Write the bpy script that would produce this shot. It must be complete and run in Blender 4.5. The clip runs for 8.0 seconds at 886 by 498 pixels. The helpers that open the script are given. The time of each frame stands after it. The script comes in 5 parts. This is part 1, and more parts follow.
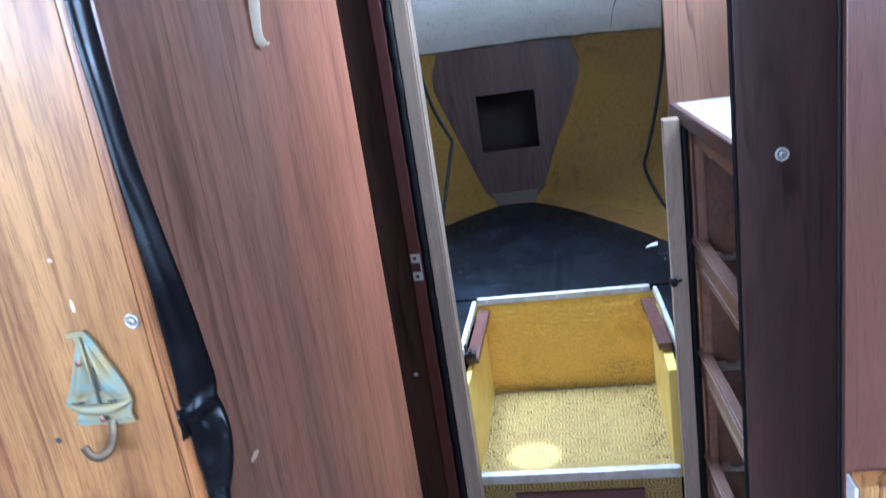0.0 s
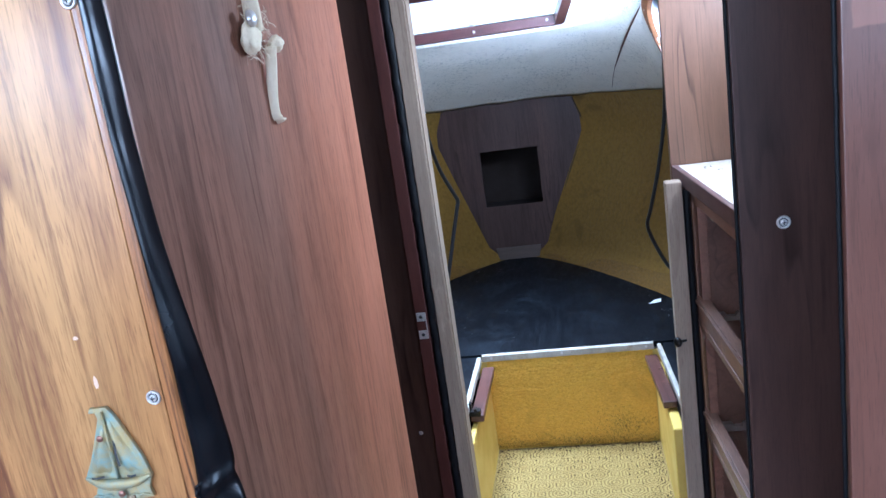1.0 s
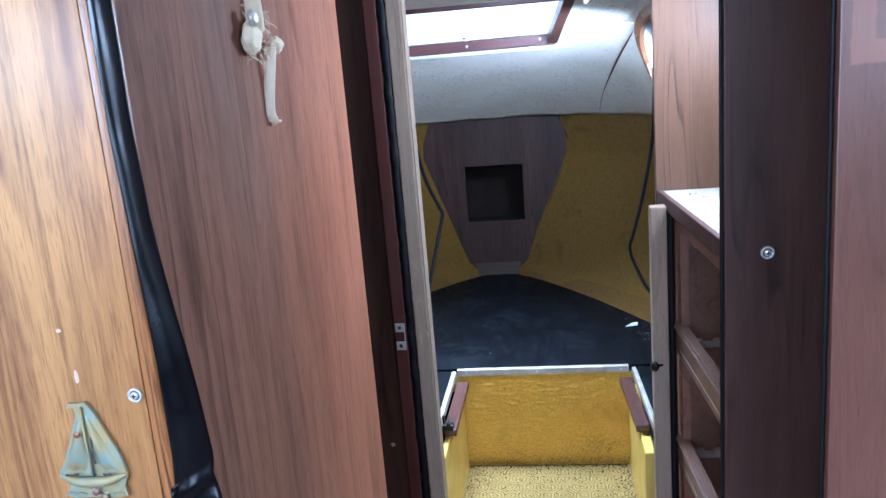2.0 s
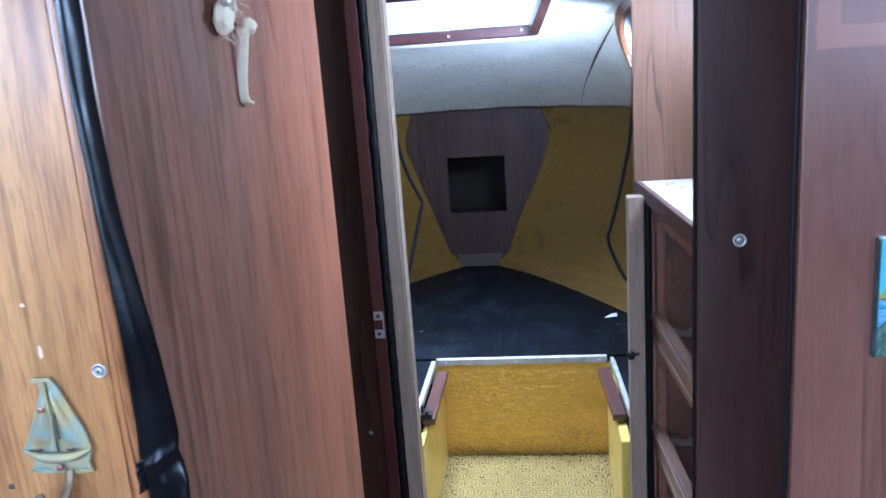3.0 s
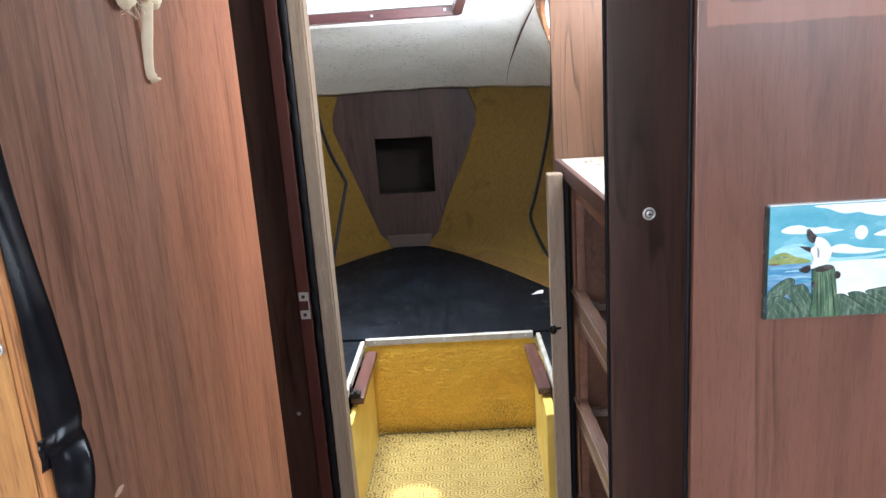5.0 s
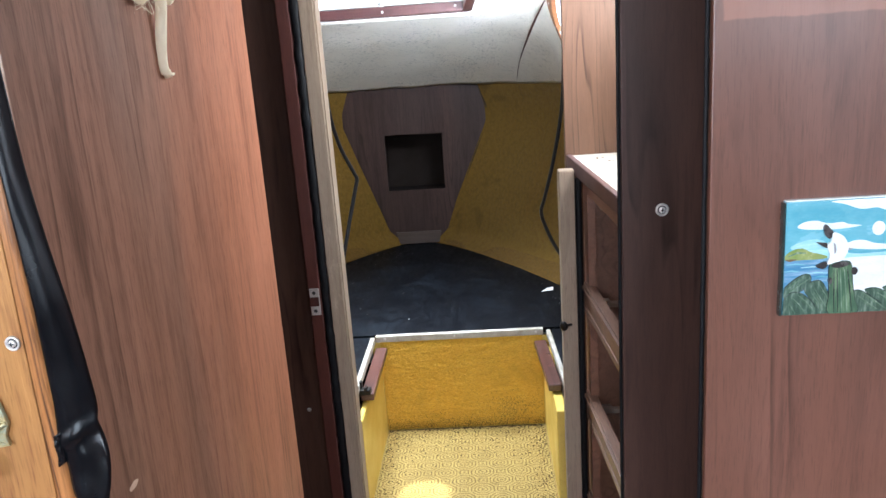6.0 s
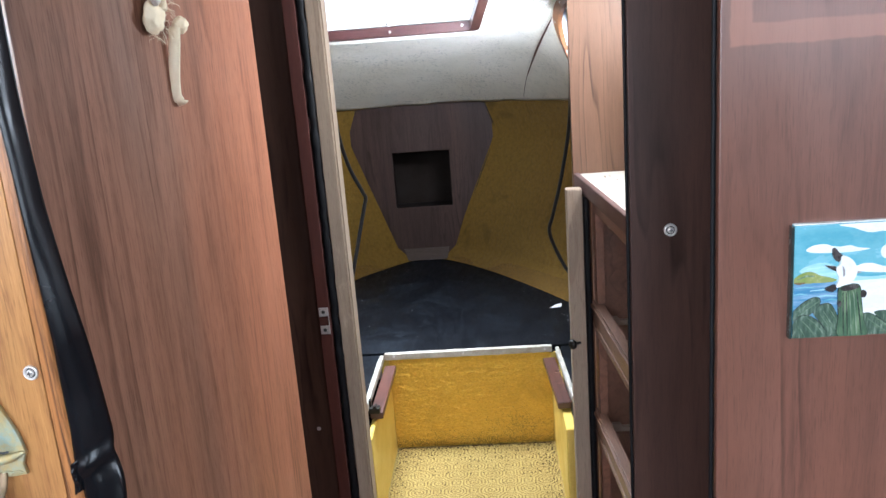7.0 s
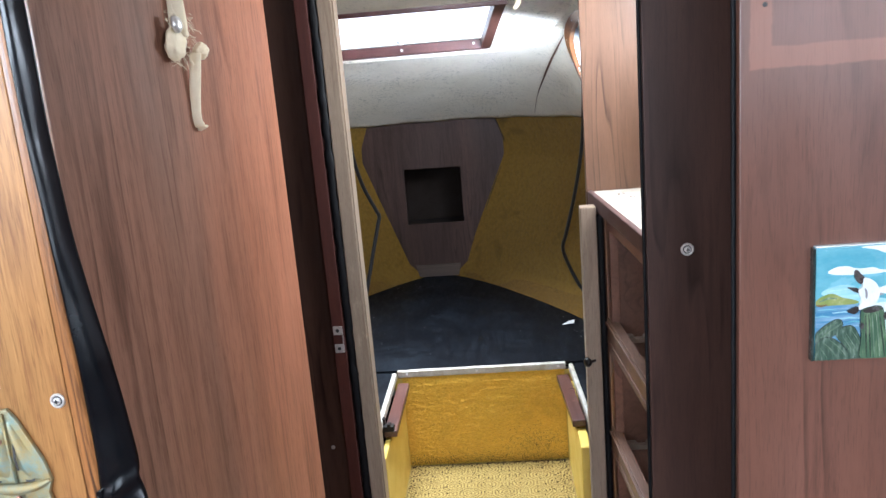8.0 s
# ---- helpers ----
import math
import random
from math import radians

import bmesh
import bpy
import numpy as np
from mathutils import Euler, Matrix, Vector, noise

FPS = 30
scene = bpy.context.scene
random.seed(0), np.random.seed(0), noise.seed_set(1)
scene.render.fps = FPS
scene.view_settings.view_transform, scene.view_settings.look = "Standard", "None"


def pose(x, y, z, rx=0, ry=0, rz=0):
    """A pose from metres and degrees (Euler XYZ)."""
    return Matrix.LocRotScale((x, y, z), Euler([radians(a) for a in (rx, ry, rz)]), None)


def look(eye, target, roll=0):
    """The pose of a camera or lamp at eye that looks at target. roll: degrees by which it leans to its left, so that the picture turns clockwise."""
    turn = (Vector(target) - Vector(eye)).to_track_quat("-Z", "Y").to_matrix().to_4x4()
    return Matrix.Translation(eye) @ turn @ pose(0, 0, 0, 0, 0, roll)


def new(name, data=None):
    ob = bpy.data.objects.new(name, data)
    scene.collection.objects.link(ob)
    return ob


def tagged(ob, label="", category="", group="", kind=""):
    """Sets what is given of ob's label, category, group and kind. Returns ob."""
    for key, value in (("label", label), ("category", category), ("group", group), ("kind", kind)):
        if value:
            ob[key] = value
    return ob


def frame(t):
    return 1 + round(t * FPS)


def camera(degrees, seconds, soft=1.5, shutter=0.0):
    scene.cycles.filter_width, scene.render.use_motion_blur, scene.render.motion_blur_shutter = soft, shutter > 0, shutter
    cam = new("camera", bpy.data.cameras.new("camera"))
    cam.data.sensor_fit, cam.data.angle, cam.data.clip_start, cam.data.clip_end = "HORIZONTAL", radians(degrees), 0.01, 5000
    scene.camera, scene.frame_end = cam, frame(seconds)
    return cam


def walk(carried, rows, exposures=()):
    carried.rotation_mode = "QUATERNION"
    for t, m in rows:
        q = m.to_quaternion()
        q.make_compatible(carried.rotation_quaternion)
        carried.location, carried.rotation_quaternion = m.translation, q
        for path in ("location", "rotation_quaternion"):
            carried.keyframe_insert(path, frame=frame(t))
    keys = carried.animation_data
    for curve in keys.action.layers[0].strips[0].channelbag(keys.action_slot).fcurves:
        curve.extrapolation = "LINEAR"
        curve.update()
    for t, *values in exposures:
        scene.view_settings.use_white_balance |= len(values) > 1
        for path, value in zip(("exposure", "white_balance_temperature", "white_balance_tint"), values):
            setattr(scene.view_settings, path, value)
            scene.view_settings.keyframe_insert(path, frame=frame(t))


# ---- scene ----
cam = camera(57.8, 8.0, shutter=0.5)
PATH = [
    (0, (0.075, 0.043, 1.376), (-0.276, 1.923, 0.793), -8.6),
    (0.2, (0.069, 0.035, 1.387), (-0.280, 1.927, 0.850), -8.5),
    (0.5, (0.062, 0.027, 1.4), (-0.282, 1.932, 0.896), -8.4),
    (1, (0.072, 0.03, 1.404), (-0.272, 1.944, 0.937), -8.3),
    (1.2, (0.071, 0.034, 1.404), (-0.2585, 1.9545, 0.9473), -7.7),
    (2.5, (0.054, 0.029, 1.403), (-0.223, 1.959, 0.96), -3.9),
    (3, (0.072, 0.027, 1.392), (-0.177, 1.957, 0.932), -4.1),
    (3.5, (0.101, 0.014, 1.397), (-0.069, 1.95, 0.926), -3.5),
    (4, (0.103, 0.02, 1.391), (0.002, 1.96, 0.915), -3.1),
    (4.5, (0.103, 0.016, 1.389), (0.016, 1.952, 0.894), -3.7),
    (4.7, (0.1005, 0.0155, 1.387), (0.0135, 1.9486, 0.8822), -3.85),
    (6, (0.091, 0.017, 1.383), (-0.021, 1.946, 0.865), -4.0),
    (6.5, (0.089, 0.014, 1.389), (-0.036, 1.945, 0.883), -4.3),
    (7, (0.089, 0.013, 1.395), (-0.039, 1.95, 0.912), -4.4),
    (7.5, (0.082, 0.013, 1.398), (-0.053, 1.953, 0.933), -4.6),
    (8, (0.079, 0.013, 1.405), (-0.069, 1.956, 0.958), -4.8),
]
EXPOSURES = [(0, 1.08, 4400, 8.5), (0.5, 0.92, 4480, 8.5), (2.5, 0.87, 4570, 8.5), (3.05, 0.85, 4400, 8), (3.5, 0.90, 5060, 8.5), (4.5, 0.97, 5720, 8.5), (6.5, 1.01, 5560, 8.5), (8, 0.94, 5540, 8.5)]
walk(cam, [(t, look(eye, target, roll)) for t, eye, target, roll in PATH], EXPOSURES)

# ---- world, sun, openings' light, some openings added out of view ----
world = bpy.data.worlds.new("sky")
scene.world = world
world.use_nodes = True
wn = world.node_tree
sky = wn.nodes.new("ShaderNodeTexSky")
sky.sky_type = "NISHITA"
sky.sun_disc = False
sky.sun_elevation = radians(72)
sky.sun_rotation = radians(180)
wn.links.new(sky.outputs[0], wn.nodes["Background"].inputs[0])
wn.nodes["Background"].inputs[1].default_value = 0.12


def lamp(name, kind, energy, m, colour, **extra):
    data = bpy.data.lights.new(name, kind)
    data.energy, data.color = energy, colour
    for key, value in extra.items():
        if key == "angle":
            data.angle = value
        elif key == "size":
            data.shape, data.size, data.size_y = "RECTANGLE", value[0], value[1]
        elif key == "spread":
            data.spread = value
    ob = new(name, data)
    ob.matrix_world = m
    return ob


PATCH = Vector((-0.105, 1.835, 0.245))      # where the sun lands on the step
SUN_HOLE = Vector((-0.13, 1.50, 1.70))         # an unseen hole, added for the sun to come through
lamp("sun", "SUN", 5.0, look(SUN_HOLE + (SUN_HOLE - PATCH) * 3, PATCH), (1, 0.95, 0.86), angle=radians(1.0))
lamp("hatch_daylight", "AREA", 7.2, look((-0.175, 2.2, 1.512), (-0.175, 2.04, 0.512)), (0.93, 0.97, 1), size=(0.44, 0.38), spread=radians(104))
lamp("companionway_daylight", "AREA", 6.0, look((-0.1, -1.78, 1.38), (-0.05, 0.6, 1.25)), (0.95, 0.98, 1), size=(0.78, 0.9))
# hatch out of view, added so light falls from above and behind
lamp("added_hatch_daylight", "AREA", 20.0, look((-0.1, -1.2, 1.87), (-0.05, 0.3, 0.9)), (0.95, 0.98, 1), size=(0.76, 0.8))
# unseen side opening, added to brighten the starboard bulkheads
lamp("added_port_side_daylight", "AREA", 15.5, look((-1.27, -0.95, 1.52), (0.4, 0.9, 1.25)), (0.97, 0.98, 1), size=(0.7, 0.26))
lamp("starboard_portlight_daylight", "AREA", 7.5, look((1.27, -0.95, 1.58), (-0.3, 0.9, 1.30)), (0.97, 0.98, 1), size=(0.7, 0.26))
lamp("portlight_daylight", "AREA", 5.6, look((0.468, 1.50, 1.50), (-0.24, 1.38, 1.22)), (1, 0.97, 0.92), size=(0.36, 0.20))
lamp("trunk_portlight_daylight", "AREA", 3.4, look((0.292, 2.07, 1.35), (-0.3, 2.75, 1.34)), (0.97, 0.98, 1), size=(0.40, 0.14), spread=radians(110))

# ---- materials ----


def shader(name, rough=0.5, metal=0.0, coat=0.0):
    m = bpy.data.materials.new(name)
    m.use_nodes = True
    nt = m.node_tree
    b = nt.nodes["Principled BSDF"]
    b.inputs["Roughness"].default_value = rough
    b.inputs["Metallic"].default_value = metal
    b.inputs["Coat Weight"].default_value = coat
    b.inputs["Coat Roughness"].default_value = 0.18
    return m, nt, b


def node(nt, kind, **values):
    n = nt.nodes.new(kind)
    for key, value in values.items():
        n.inputs[key.replace("_", " ")].default_value = value
    return n


def coords(nt, scale=(1, 1, 1), turn=(0, 0, 0)):
    tc = nt.nodes.new("ShaderNodeTexCoord")
    mp = nt.nodes.new("ShaderNodeMapping")
    mp.inputs["Scale"].default_value = scale
    mp.inputs["Rotation"].default_value = turn
    nt.links.new(tc.outputs["Object"], mp.inputs[0])
    return mp.outputs[0]


def noise_at(nt, where, scale, detail=4, rough=0.6, distort=0.0):
    n = node(nt, "ShaderNodeTexNoise", Scale=scale, Detail=detail, Roughness=rough, Distortion=distort)
    nt.links.new(where, n.inputs["Vector"])
    return n.outputs["Fac"]


def ramp(nt, fac, stops):
    r = nt.nodes.new("ShaderNodeValToRGB")
    el = r.color_ramp.elements
    while len(el) < len(stops):
        el.new(0.5)
    for e, (p, c) in zip(el, stops):
        e.position, e.color = p, (*c, 1) if len(c) == 3 else c
    nt.links.new(fac, r.inputs[0])
    return r.outputs[0]


def blend(nt, fac, a, b, mode="MIX"):
    n = nt.nodes.new("ShaderNodeMix")
    n.data_type, n.blend_type = "RGBA", mode
    for sock, value in ((n.inputs[0], fac), (n.inputs[6], a), (n.inputs[7], b)):
        if isinstance(value, (int, float)):
            sock.default_value = value
        elif isinstance(value, tuple):
            sock.default_value = (*value, 1)
        else:
            nt.links.new(value, sock)
    return n.outputs[2]


def maths(nt, op, a, b=0.0, c=None):
    n = nt.nodes.new("ShaderNodeMath")
    n.operation = op
    for i, value in enumerate((a, b) if c is None else (a, b, c)):
        if isinstance(value, (int, float)):
            n.inputs[i].default_value = value
        else:
            nt.links.new(value, n.inputs[i])
    return n.outputs[0]


def relief(nt, b, height, strength=0.3, distance=0.001):
    n = node(nt, "ShaderNodeBump", Strength=strength, Distance=distance)
    nt.links.new(height, n.inputs["Height"])
    nt.links.new(n.outputs[0], b.inputs["Normal"])


def grey(v):
    return (v, v, v)


def scaled(c, k):
    return tuple(min(1, x * k) for x in c)


def wood(name, base, streak, rough=0.35, coat=0.3, along="Z", figure=1.0, contrast=1.0, wear=0.0, specular=0.5, other=None, dash=1.0, drift=None):
    """Wood with grain along an axis: broad tone, wandering veins, streaks and short dark pores."""
    m, nt, b = shader(name, rough, 0, coat)
    i = "XYZ".index(along)

    def stretched(across, lengthwise):
        s = [across, across, across]
        s[i] = lengthwise
        return tuple(s)

    where = coords(nt)
    warp = nt.nodes.new("ShaderNodeTexNoise")
    warp.inputs["Scale"].default_value = 1.0
    warp.inputs["Detail"].default_value = 3
    nt.links.new(coords(nt, stretched(9, 3.0)), warp.inputs["Vector"])
    push = nt.nodes.new("ShaderNodeVectorMath")
    push.operation = "MULTIPLY_ADD"
    push.inputs[1].default_value = stretched(0.016, 0.0)
    nt.links.new(warp.outputs["Color"], push.inputs[0])
    nt.links.new(where, push.inputs[2])

    def grain(across, lengthwise, detail=3, r=0.6):
        mp = nt.nodes.new("ShaderNodeMapping")
        mp.inputs["Scale"].default_value = stretched(across, lengthwise)
        nt.links.new(push.outputs[0], mp.inputs[0])
        return noise_at(nt, mp.outputs[0], 1.0, detail, r)

    tone = grain(7 * figure, 1.3, 4, 0.6)
    body = grain(52, 3.2, 6, 0.74)
    contour = grain(6.5 * figure, 0.7, 2, 0.45)
    saw = maths(nt, "FRACT", maths(nt, "MULTIPLY", contour, 15.0))
    vein = ramp(nt, saw, [(0.0, grey(0)), (0.70, grey(0.15)), (0.93, grey(1)), (1.0, grey(0))])
    where_veins = ramp(nt, grain(13, 2.4, 4, 0.65), [(0.46, grey(0)), (0.64, grey(1))])
    lines = ramp(nt, grain(170, 5.0, 5, 0.75), [(0.52, grey(0)), (0.68, grey(1))])
    pores = ramp(nt, grain(760, 42, 2, 0.6), [(0.32, grey(1)), (0.46, grey(0))])
    flecks = ramp(nt, grain(330, 14, 3, 0.7), [(0.60, grey(0)), (0.74, grey(1))])
    c = ramp(nt, tone, [(0.28, scaled(base, 1 - 0.26 * contrast)), (0.72, scaled(base, 1 + 0.30 * contrast))])
    if other:
        d = ramp(nt, tone, [(0.28, scaled(other, 1 - 0.26 * contrast)), (0.72, scaled(other, 1 + 0.30 * contrast))])
        mixed = grain(4.2, 0.5, 2, 0.5)
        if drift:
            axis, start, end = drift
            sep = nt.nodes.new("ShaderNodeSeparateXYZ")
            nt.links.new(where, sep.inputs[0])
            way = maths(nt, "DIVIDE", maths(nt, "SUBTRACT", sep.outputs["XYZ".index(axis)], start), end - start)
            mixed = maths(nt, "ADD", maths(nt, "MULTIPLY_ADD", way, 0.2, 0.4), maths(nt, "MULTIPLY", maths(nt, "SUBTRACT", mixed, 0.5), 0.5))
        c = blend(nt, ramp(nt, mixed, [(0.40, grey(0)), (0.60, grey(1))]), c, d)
    c = blend(nt, ramp(nt, body, [(0.5, grey(0)), (0.75, grey(0.65 * contrast * dash))]), c, streak)
    c = blend(nt, maths(nt, "MULTIPLY", maths(nt, "MULTIPLY", vein, where_veins), 0.8 * contrast), c, streak)
    c = blend(nt, maths(nt, "MULTIPLY", lines, 0.42 * contrast * dash), c, streak)
    c = blend(nt, maths(nt, "MULTIPLY", pores, 0.42 * dash), c, scaled(streak, 0.8))
    c = blend(nt, maths(nt, "MULTIPLY", flecks, 0.30 * dash), c, scaled(base, 1.5))
    if wear:
        rub = noise_at(nt, coords(nt, (14, 14, 6)), 1.0, 6, 0.75)
        c = blend(nt, ramp(nt, rub, [(0.6, grey(0)), (0.75, grey(wear))]), c, scaled(base, 3.0))
    nt.links.new(c, b.inputs["Base Color"])
    smear = noise_at(nt, coords(nt, (5, 5, 2.5)), 1.0, 4, 0.6)
    nt.links.new(ramp(nt, smear, [(0.3, grey(max(0.05, rough - 0.1))), (0.7, grey(min(1, rough + 0.14)))]), b.inputs["Roughness"])
    b.inputs["Specular IOR Level"].default_value = specular
    relief(nt, b, pores, -0.10, 0.0006)
    return m


def plain(name, base, rough=0.5, metal=0.0, coat=0.0, dirt=(0.3, 0.3, 0.3), amount=0.3, scale=30.0, bump=0.1, stretch=(1, 1, 1)):
    m, nt, b = shader(name, rough, metal, coat)
    where = coords(nt, stretch)
    big = noise_at(nt, where, scale, 5, 0.65)
    fine = noise_at(nt, where, scale * 14, 3, 0.6)
    c = blend(nt, ramp(nt, big, [(0.42, grey(0)), (0.72, grey(amount))]), base, dirt)
    c = blend(nt, ramp(nt, fine, [(0.55, grey(0)), (0.8, grey(amount * 0.6))]), c, scaled(dirt, 0.8))
    nt.links.new(c, b.inputs["Base Color"])
    nt.links.new(ramp(nt, big, [(0.3, grey(max(0.04, rough - 0.1))), (0.75, grey(min(1, rough + 0.15)))]), b.inputs["Roughness"])
    relief(nt, b, fine, bump, 0.001)
    return m


TEAK = wood("varnished_teak", (0.47, 0.250, 0.080), (0.13, 0.045, 0.014), 0.45, 0.1, figure=0.9, contrast=1.55, other=(0.44, 0.205, 0.060), specular=0.4)
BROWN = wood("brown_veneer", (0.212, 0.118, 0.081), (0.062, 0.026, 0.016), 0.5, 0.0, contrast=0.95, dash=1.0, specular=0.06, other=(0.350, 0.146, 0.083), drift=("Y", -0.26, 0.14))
FADED = wood("faded_brown_veneer", (0.164, 0.073, 0.049), (0.042, 0.017, 0.012), 0.36, 0.05, contrast=0.95, figure=0.9, other=(0.150, 0.068, 0.046), dash=0.65, specular=0.6)
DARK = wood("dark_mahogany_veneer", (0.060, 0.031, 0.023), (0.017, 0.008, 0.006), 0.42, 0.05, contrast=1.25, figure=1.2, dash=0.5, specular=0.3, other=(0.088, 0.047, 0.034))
RED = wood("red_mahogany", (0.088, 0.029, 0.022), (0.045, 0.014, 0.011), 0.42, 0.1, contrast=0.7, wear=0.12, specular=0.35)
RED_Y = wood("red_mahogany_lengthwise", (0.088, 0.037, 0.028), (0.035, 0.013, 0.010), 0.36, 0.3, along="Y", contrast=1.0, wear=0.8)
RED_X = wood("red_mahogany_crosswise", (0.088, 0.029, 0.026), (0.035, 0.011, 0.010), 0.42, 0.15, along="X", contrast=0.9, wear=0.25)
BEIGE = wood("bleached_trim_wood", (0.345, 0.262, 0.190), (0.20, 0.135, 0.09), 0.6, 0.0, contrast=0.8, wear=0.3, specular=0.3)
WARM = wood("warm_brown_veneer", (0.160, 0.084, 0.049), (0.030, 0.013, 0.007), 0.42, 0.1, figure=1.5, contrast=1.0, dash=0.3, specular=0.35)
ASH = wood("weathered_bulkhead_veneer", (0.058, 0.032, 0.025), (0.018, 0.009, 0.007), 0.6, 0.0, contrast=1.1, figure=1.6, specular=0.25, other=(0.044, 0.026, 0.021))
ASH_PALE = wood("pale_worn_veneer", (0.085, 0.058, 0.043), (0.035, 0.02, 0.015), 0.6, 0.0, along="X", contrast=1.1, wear=0.5)
SHELF = wood("cabinet_veneer", (0.230, 0.112, 0.070), (0.08, 0.033, 0.021), 0.4, 0.2, along="Y", contrast=0.9, wear=0.1)
FIDDLE = wood("worn_fiddle_wood", (0.215, 0.120, 0.080), (0.09, 0.045, 0.029), 0.4, 0.2, along="Y", contrast=0.8, wear=0.3)
TEAK_EDGE = wood("teak_edge_grain", (0.37, 0.155, 0.045), (0.06, 0.020, 0.007), 0.4, 0.2, figure=2.5, contrast=1.6)


def marked_veneer():
    """The faded veneer with the unfaded outline of a frame that once hung there."""
    m = FADED.copy()
    m.name = "faded_veneer_with_ghost_mark"
    nt = m.node_tree
    b = nt.nodes["Principled BSDF"]
    before = b.inputs["Base Color"].links[0].from_socket
    sep = nt.nodes.new("ShaderNodeSeparateXYZ")
    nt.links.new(coords(nt), sep.inputs[0])
    wob = maths(nt, "MULTIPLY", maths(nt, "SUBTRACT", noise_at(nt, coords(nt), 40, 3), 0.5), 0.006)

    def beyond(sock, start, soft):
        n = nt.nodes.new("ShaderNodeClamp")
        nt.links.new(maths(nt, "MULTIPLY", maths(nt, "SUBTRACT", maths(nt, "ADD", sock, wob), start), soft), n.inputs[0])
        return n.outputs[0]

    x, z = sep.outputs[0], sep.outputs[2]
    outer = maths(nt, "MULTIPLY", beyond(x, 0.3095 - 0.8, 600), beyond(z, 1.3765, 600))
    inner = maths(nt, "MULTIPLY", beyond(x, 0.328 - 0.8, 500), beyond(z, 1.3955, 500))
    c = blend(nt, maths(nt, "MULTIPLY", maths(nt, "SUBTRACT", outer, inner), 0.42), before, (0.36, 0.155, 0.095))
    c = blend(nt, maths(nt, "MULTIPLY", inner, 0.3), c, (0.20, 0.085, 0.055))
    nt.links.new(c, b.inputs["Base Color"])
    return m


GHOST = marked_veneer()
NOSE = wood("worn_counter_edge", (0.125, 0.066, 0.058), (0.06, 0.03, 0.026), 0.5, 0.1, along="Y", contrast=0.7, wear=0.5)
TOPS = plain("stained_white_laminate", (0.66, 0.61, 0.54), 0.55, dirt=(0.45, 0.36, 0.28), amount=0.6, scale=40, bump=0.3)
RAWPLY = plain("raw_plywood", (0.45, 0.37, 0.30), 0.8, dirt=(0.4, 0.3, 0.2), amount=0.4, scale=60)
# the bluish second colour is sky sheen put into the vinyl, not dirt
RUBBER = plain("black_vinyl", (0.003, 0.0035, 0.0045), 0.17, 0, 0.0, dirt=(0.005, 0.007, 0.010), amount=0.3, scale=14, bump=0.02)
RUBBER.node_tree.nodes["Principled BSDF"].inputs["Specular IOR Level"].default_value = 0.4
GASKET = plain("black_gasket", (0.005, 0.005, 0.006), 0.55, dirt=(0.013, 0.013, 0.014), amount=0.5, scale=60, bump=0.25)
GASKET.node_tree.nodes["Principled BSDF"].inputs["Specular IOR Level"].default_value = 0.2
BLACK = plain("black_metal", (0.015, 0.014, 0.013), 0.4, 0.6, dirt=(0.05, 0.04, 0.03), amount=0.4, scale=200)
STEEL = plain("screw_steel", (0.70, 0.68, 0.65), 0.34, 0.6, dirt=(0.36, 0.33, 0.29), amount=0.5, scale=300)
SLOT = plain("screw_recess", (0.02, 0.02, 0.02), 0.6, scale=300)
COPPER = plain("copper_screw", (0.30, 0.13, 0.09), 0.4, 0.8, dirt=(0.2, 0.25, 0.2), amount=0.4, scale=400)
ALLOY = plain("aluminium_strip", (0.50, 0.47, 0.41), 0.45, 0.2, dirt=(0.28, 0.22, 0.13), amount=0.8, scale=26, bump=0.2)
YELLOW = plain("yellow_paint", (0.72, 0.52, 0.10), 0.5, 0, 0.1, dirt=(0.58, 0.38, 0.07), amount=0.6, scale=9, bump=0.15)
WHITE = plain("white_plastic", (0.8, 0.8, 0.78), 0.4, dirt=(0.6, 0.58, 0.5), amount=0.3, scale=60)
ROPE = plain("worn_cotton_webbing", (0.88, 0.78, 0.57), 0.9, dirt=(0.66, 0.54, 0.36), amount=0.4, scale=90, bump=0.7)
PAPER = plain("paper_scrap", (0.82, 0.81, 0.78), 0.8, dirt=(0.6, 0.58, 0.5), amount=0.3, scale=70)
CABLE = plain("black_cable", (0.006, 0.006, 0.008), 0.42, 0, 0.0, dirt=(0.010, 0.010, 0.012), amount=0.2, scale=20, bump=0.0)
CABLE.node_tree.nodes["Principled BSDF"].inputs["Specular IOR Level"].default_value = 0.35
BRASS = plain("verdigris_brass", (0.38, 0.30, 0.13), 0.42, 0.45, dirt=(0.24, 0.36, 0.33), amount=1.0, scale=85, bump=0.6)
HOOKMETAL = plain("tarnished_hook", (0.20, 0.14, 0.08), 0.45, 0.7, dirt=(0.12, 0.1, 0.07), amount=0.6, scale=80)
GEL = plain("grey_gelcoat", (0.42, 0.41, 0.39), 0.7, dirt=(0.3, 0.29, 0.26), amount=0.4, scale=8)
LOCKER = plain("dark_locker_lining", (0.026, 0.016, 0.011), 0.9, dirt=(0.015, 0.009, 0.006), amount=0.5, scale=9)


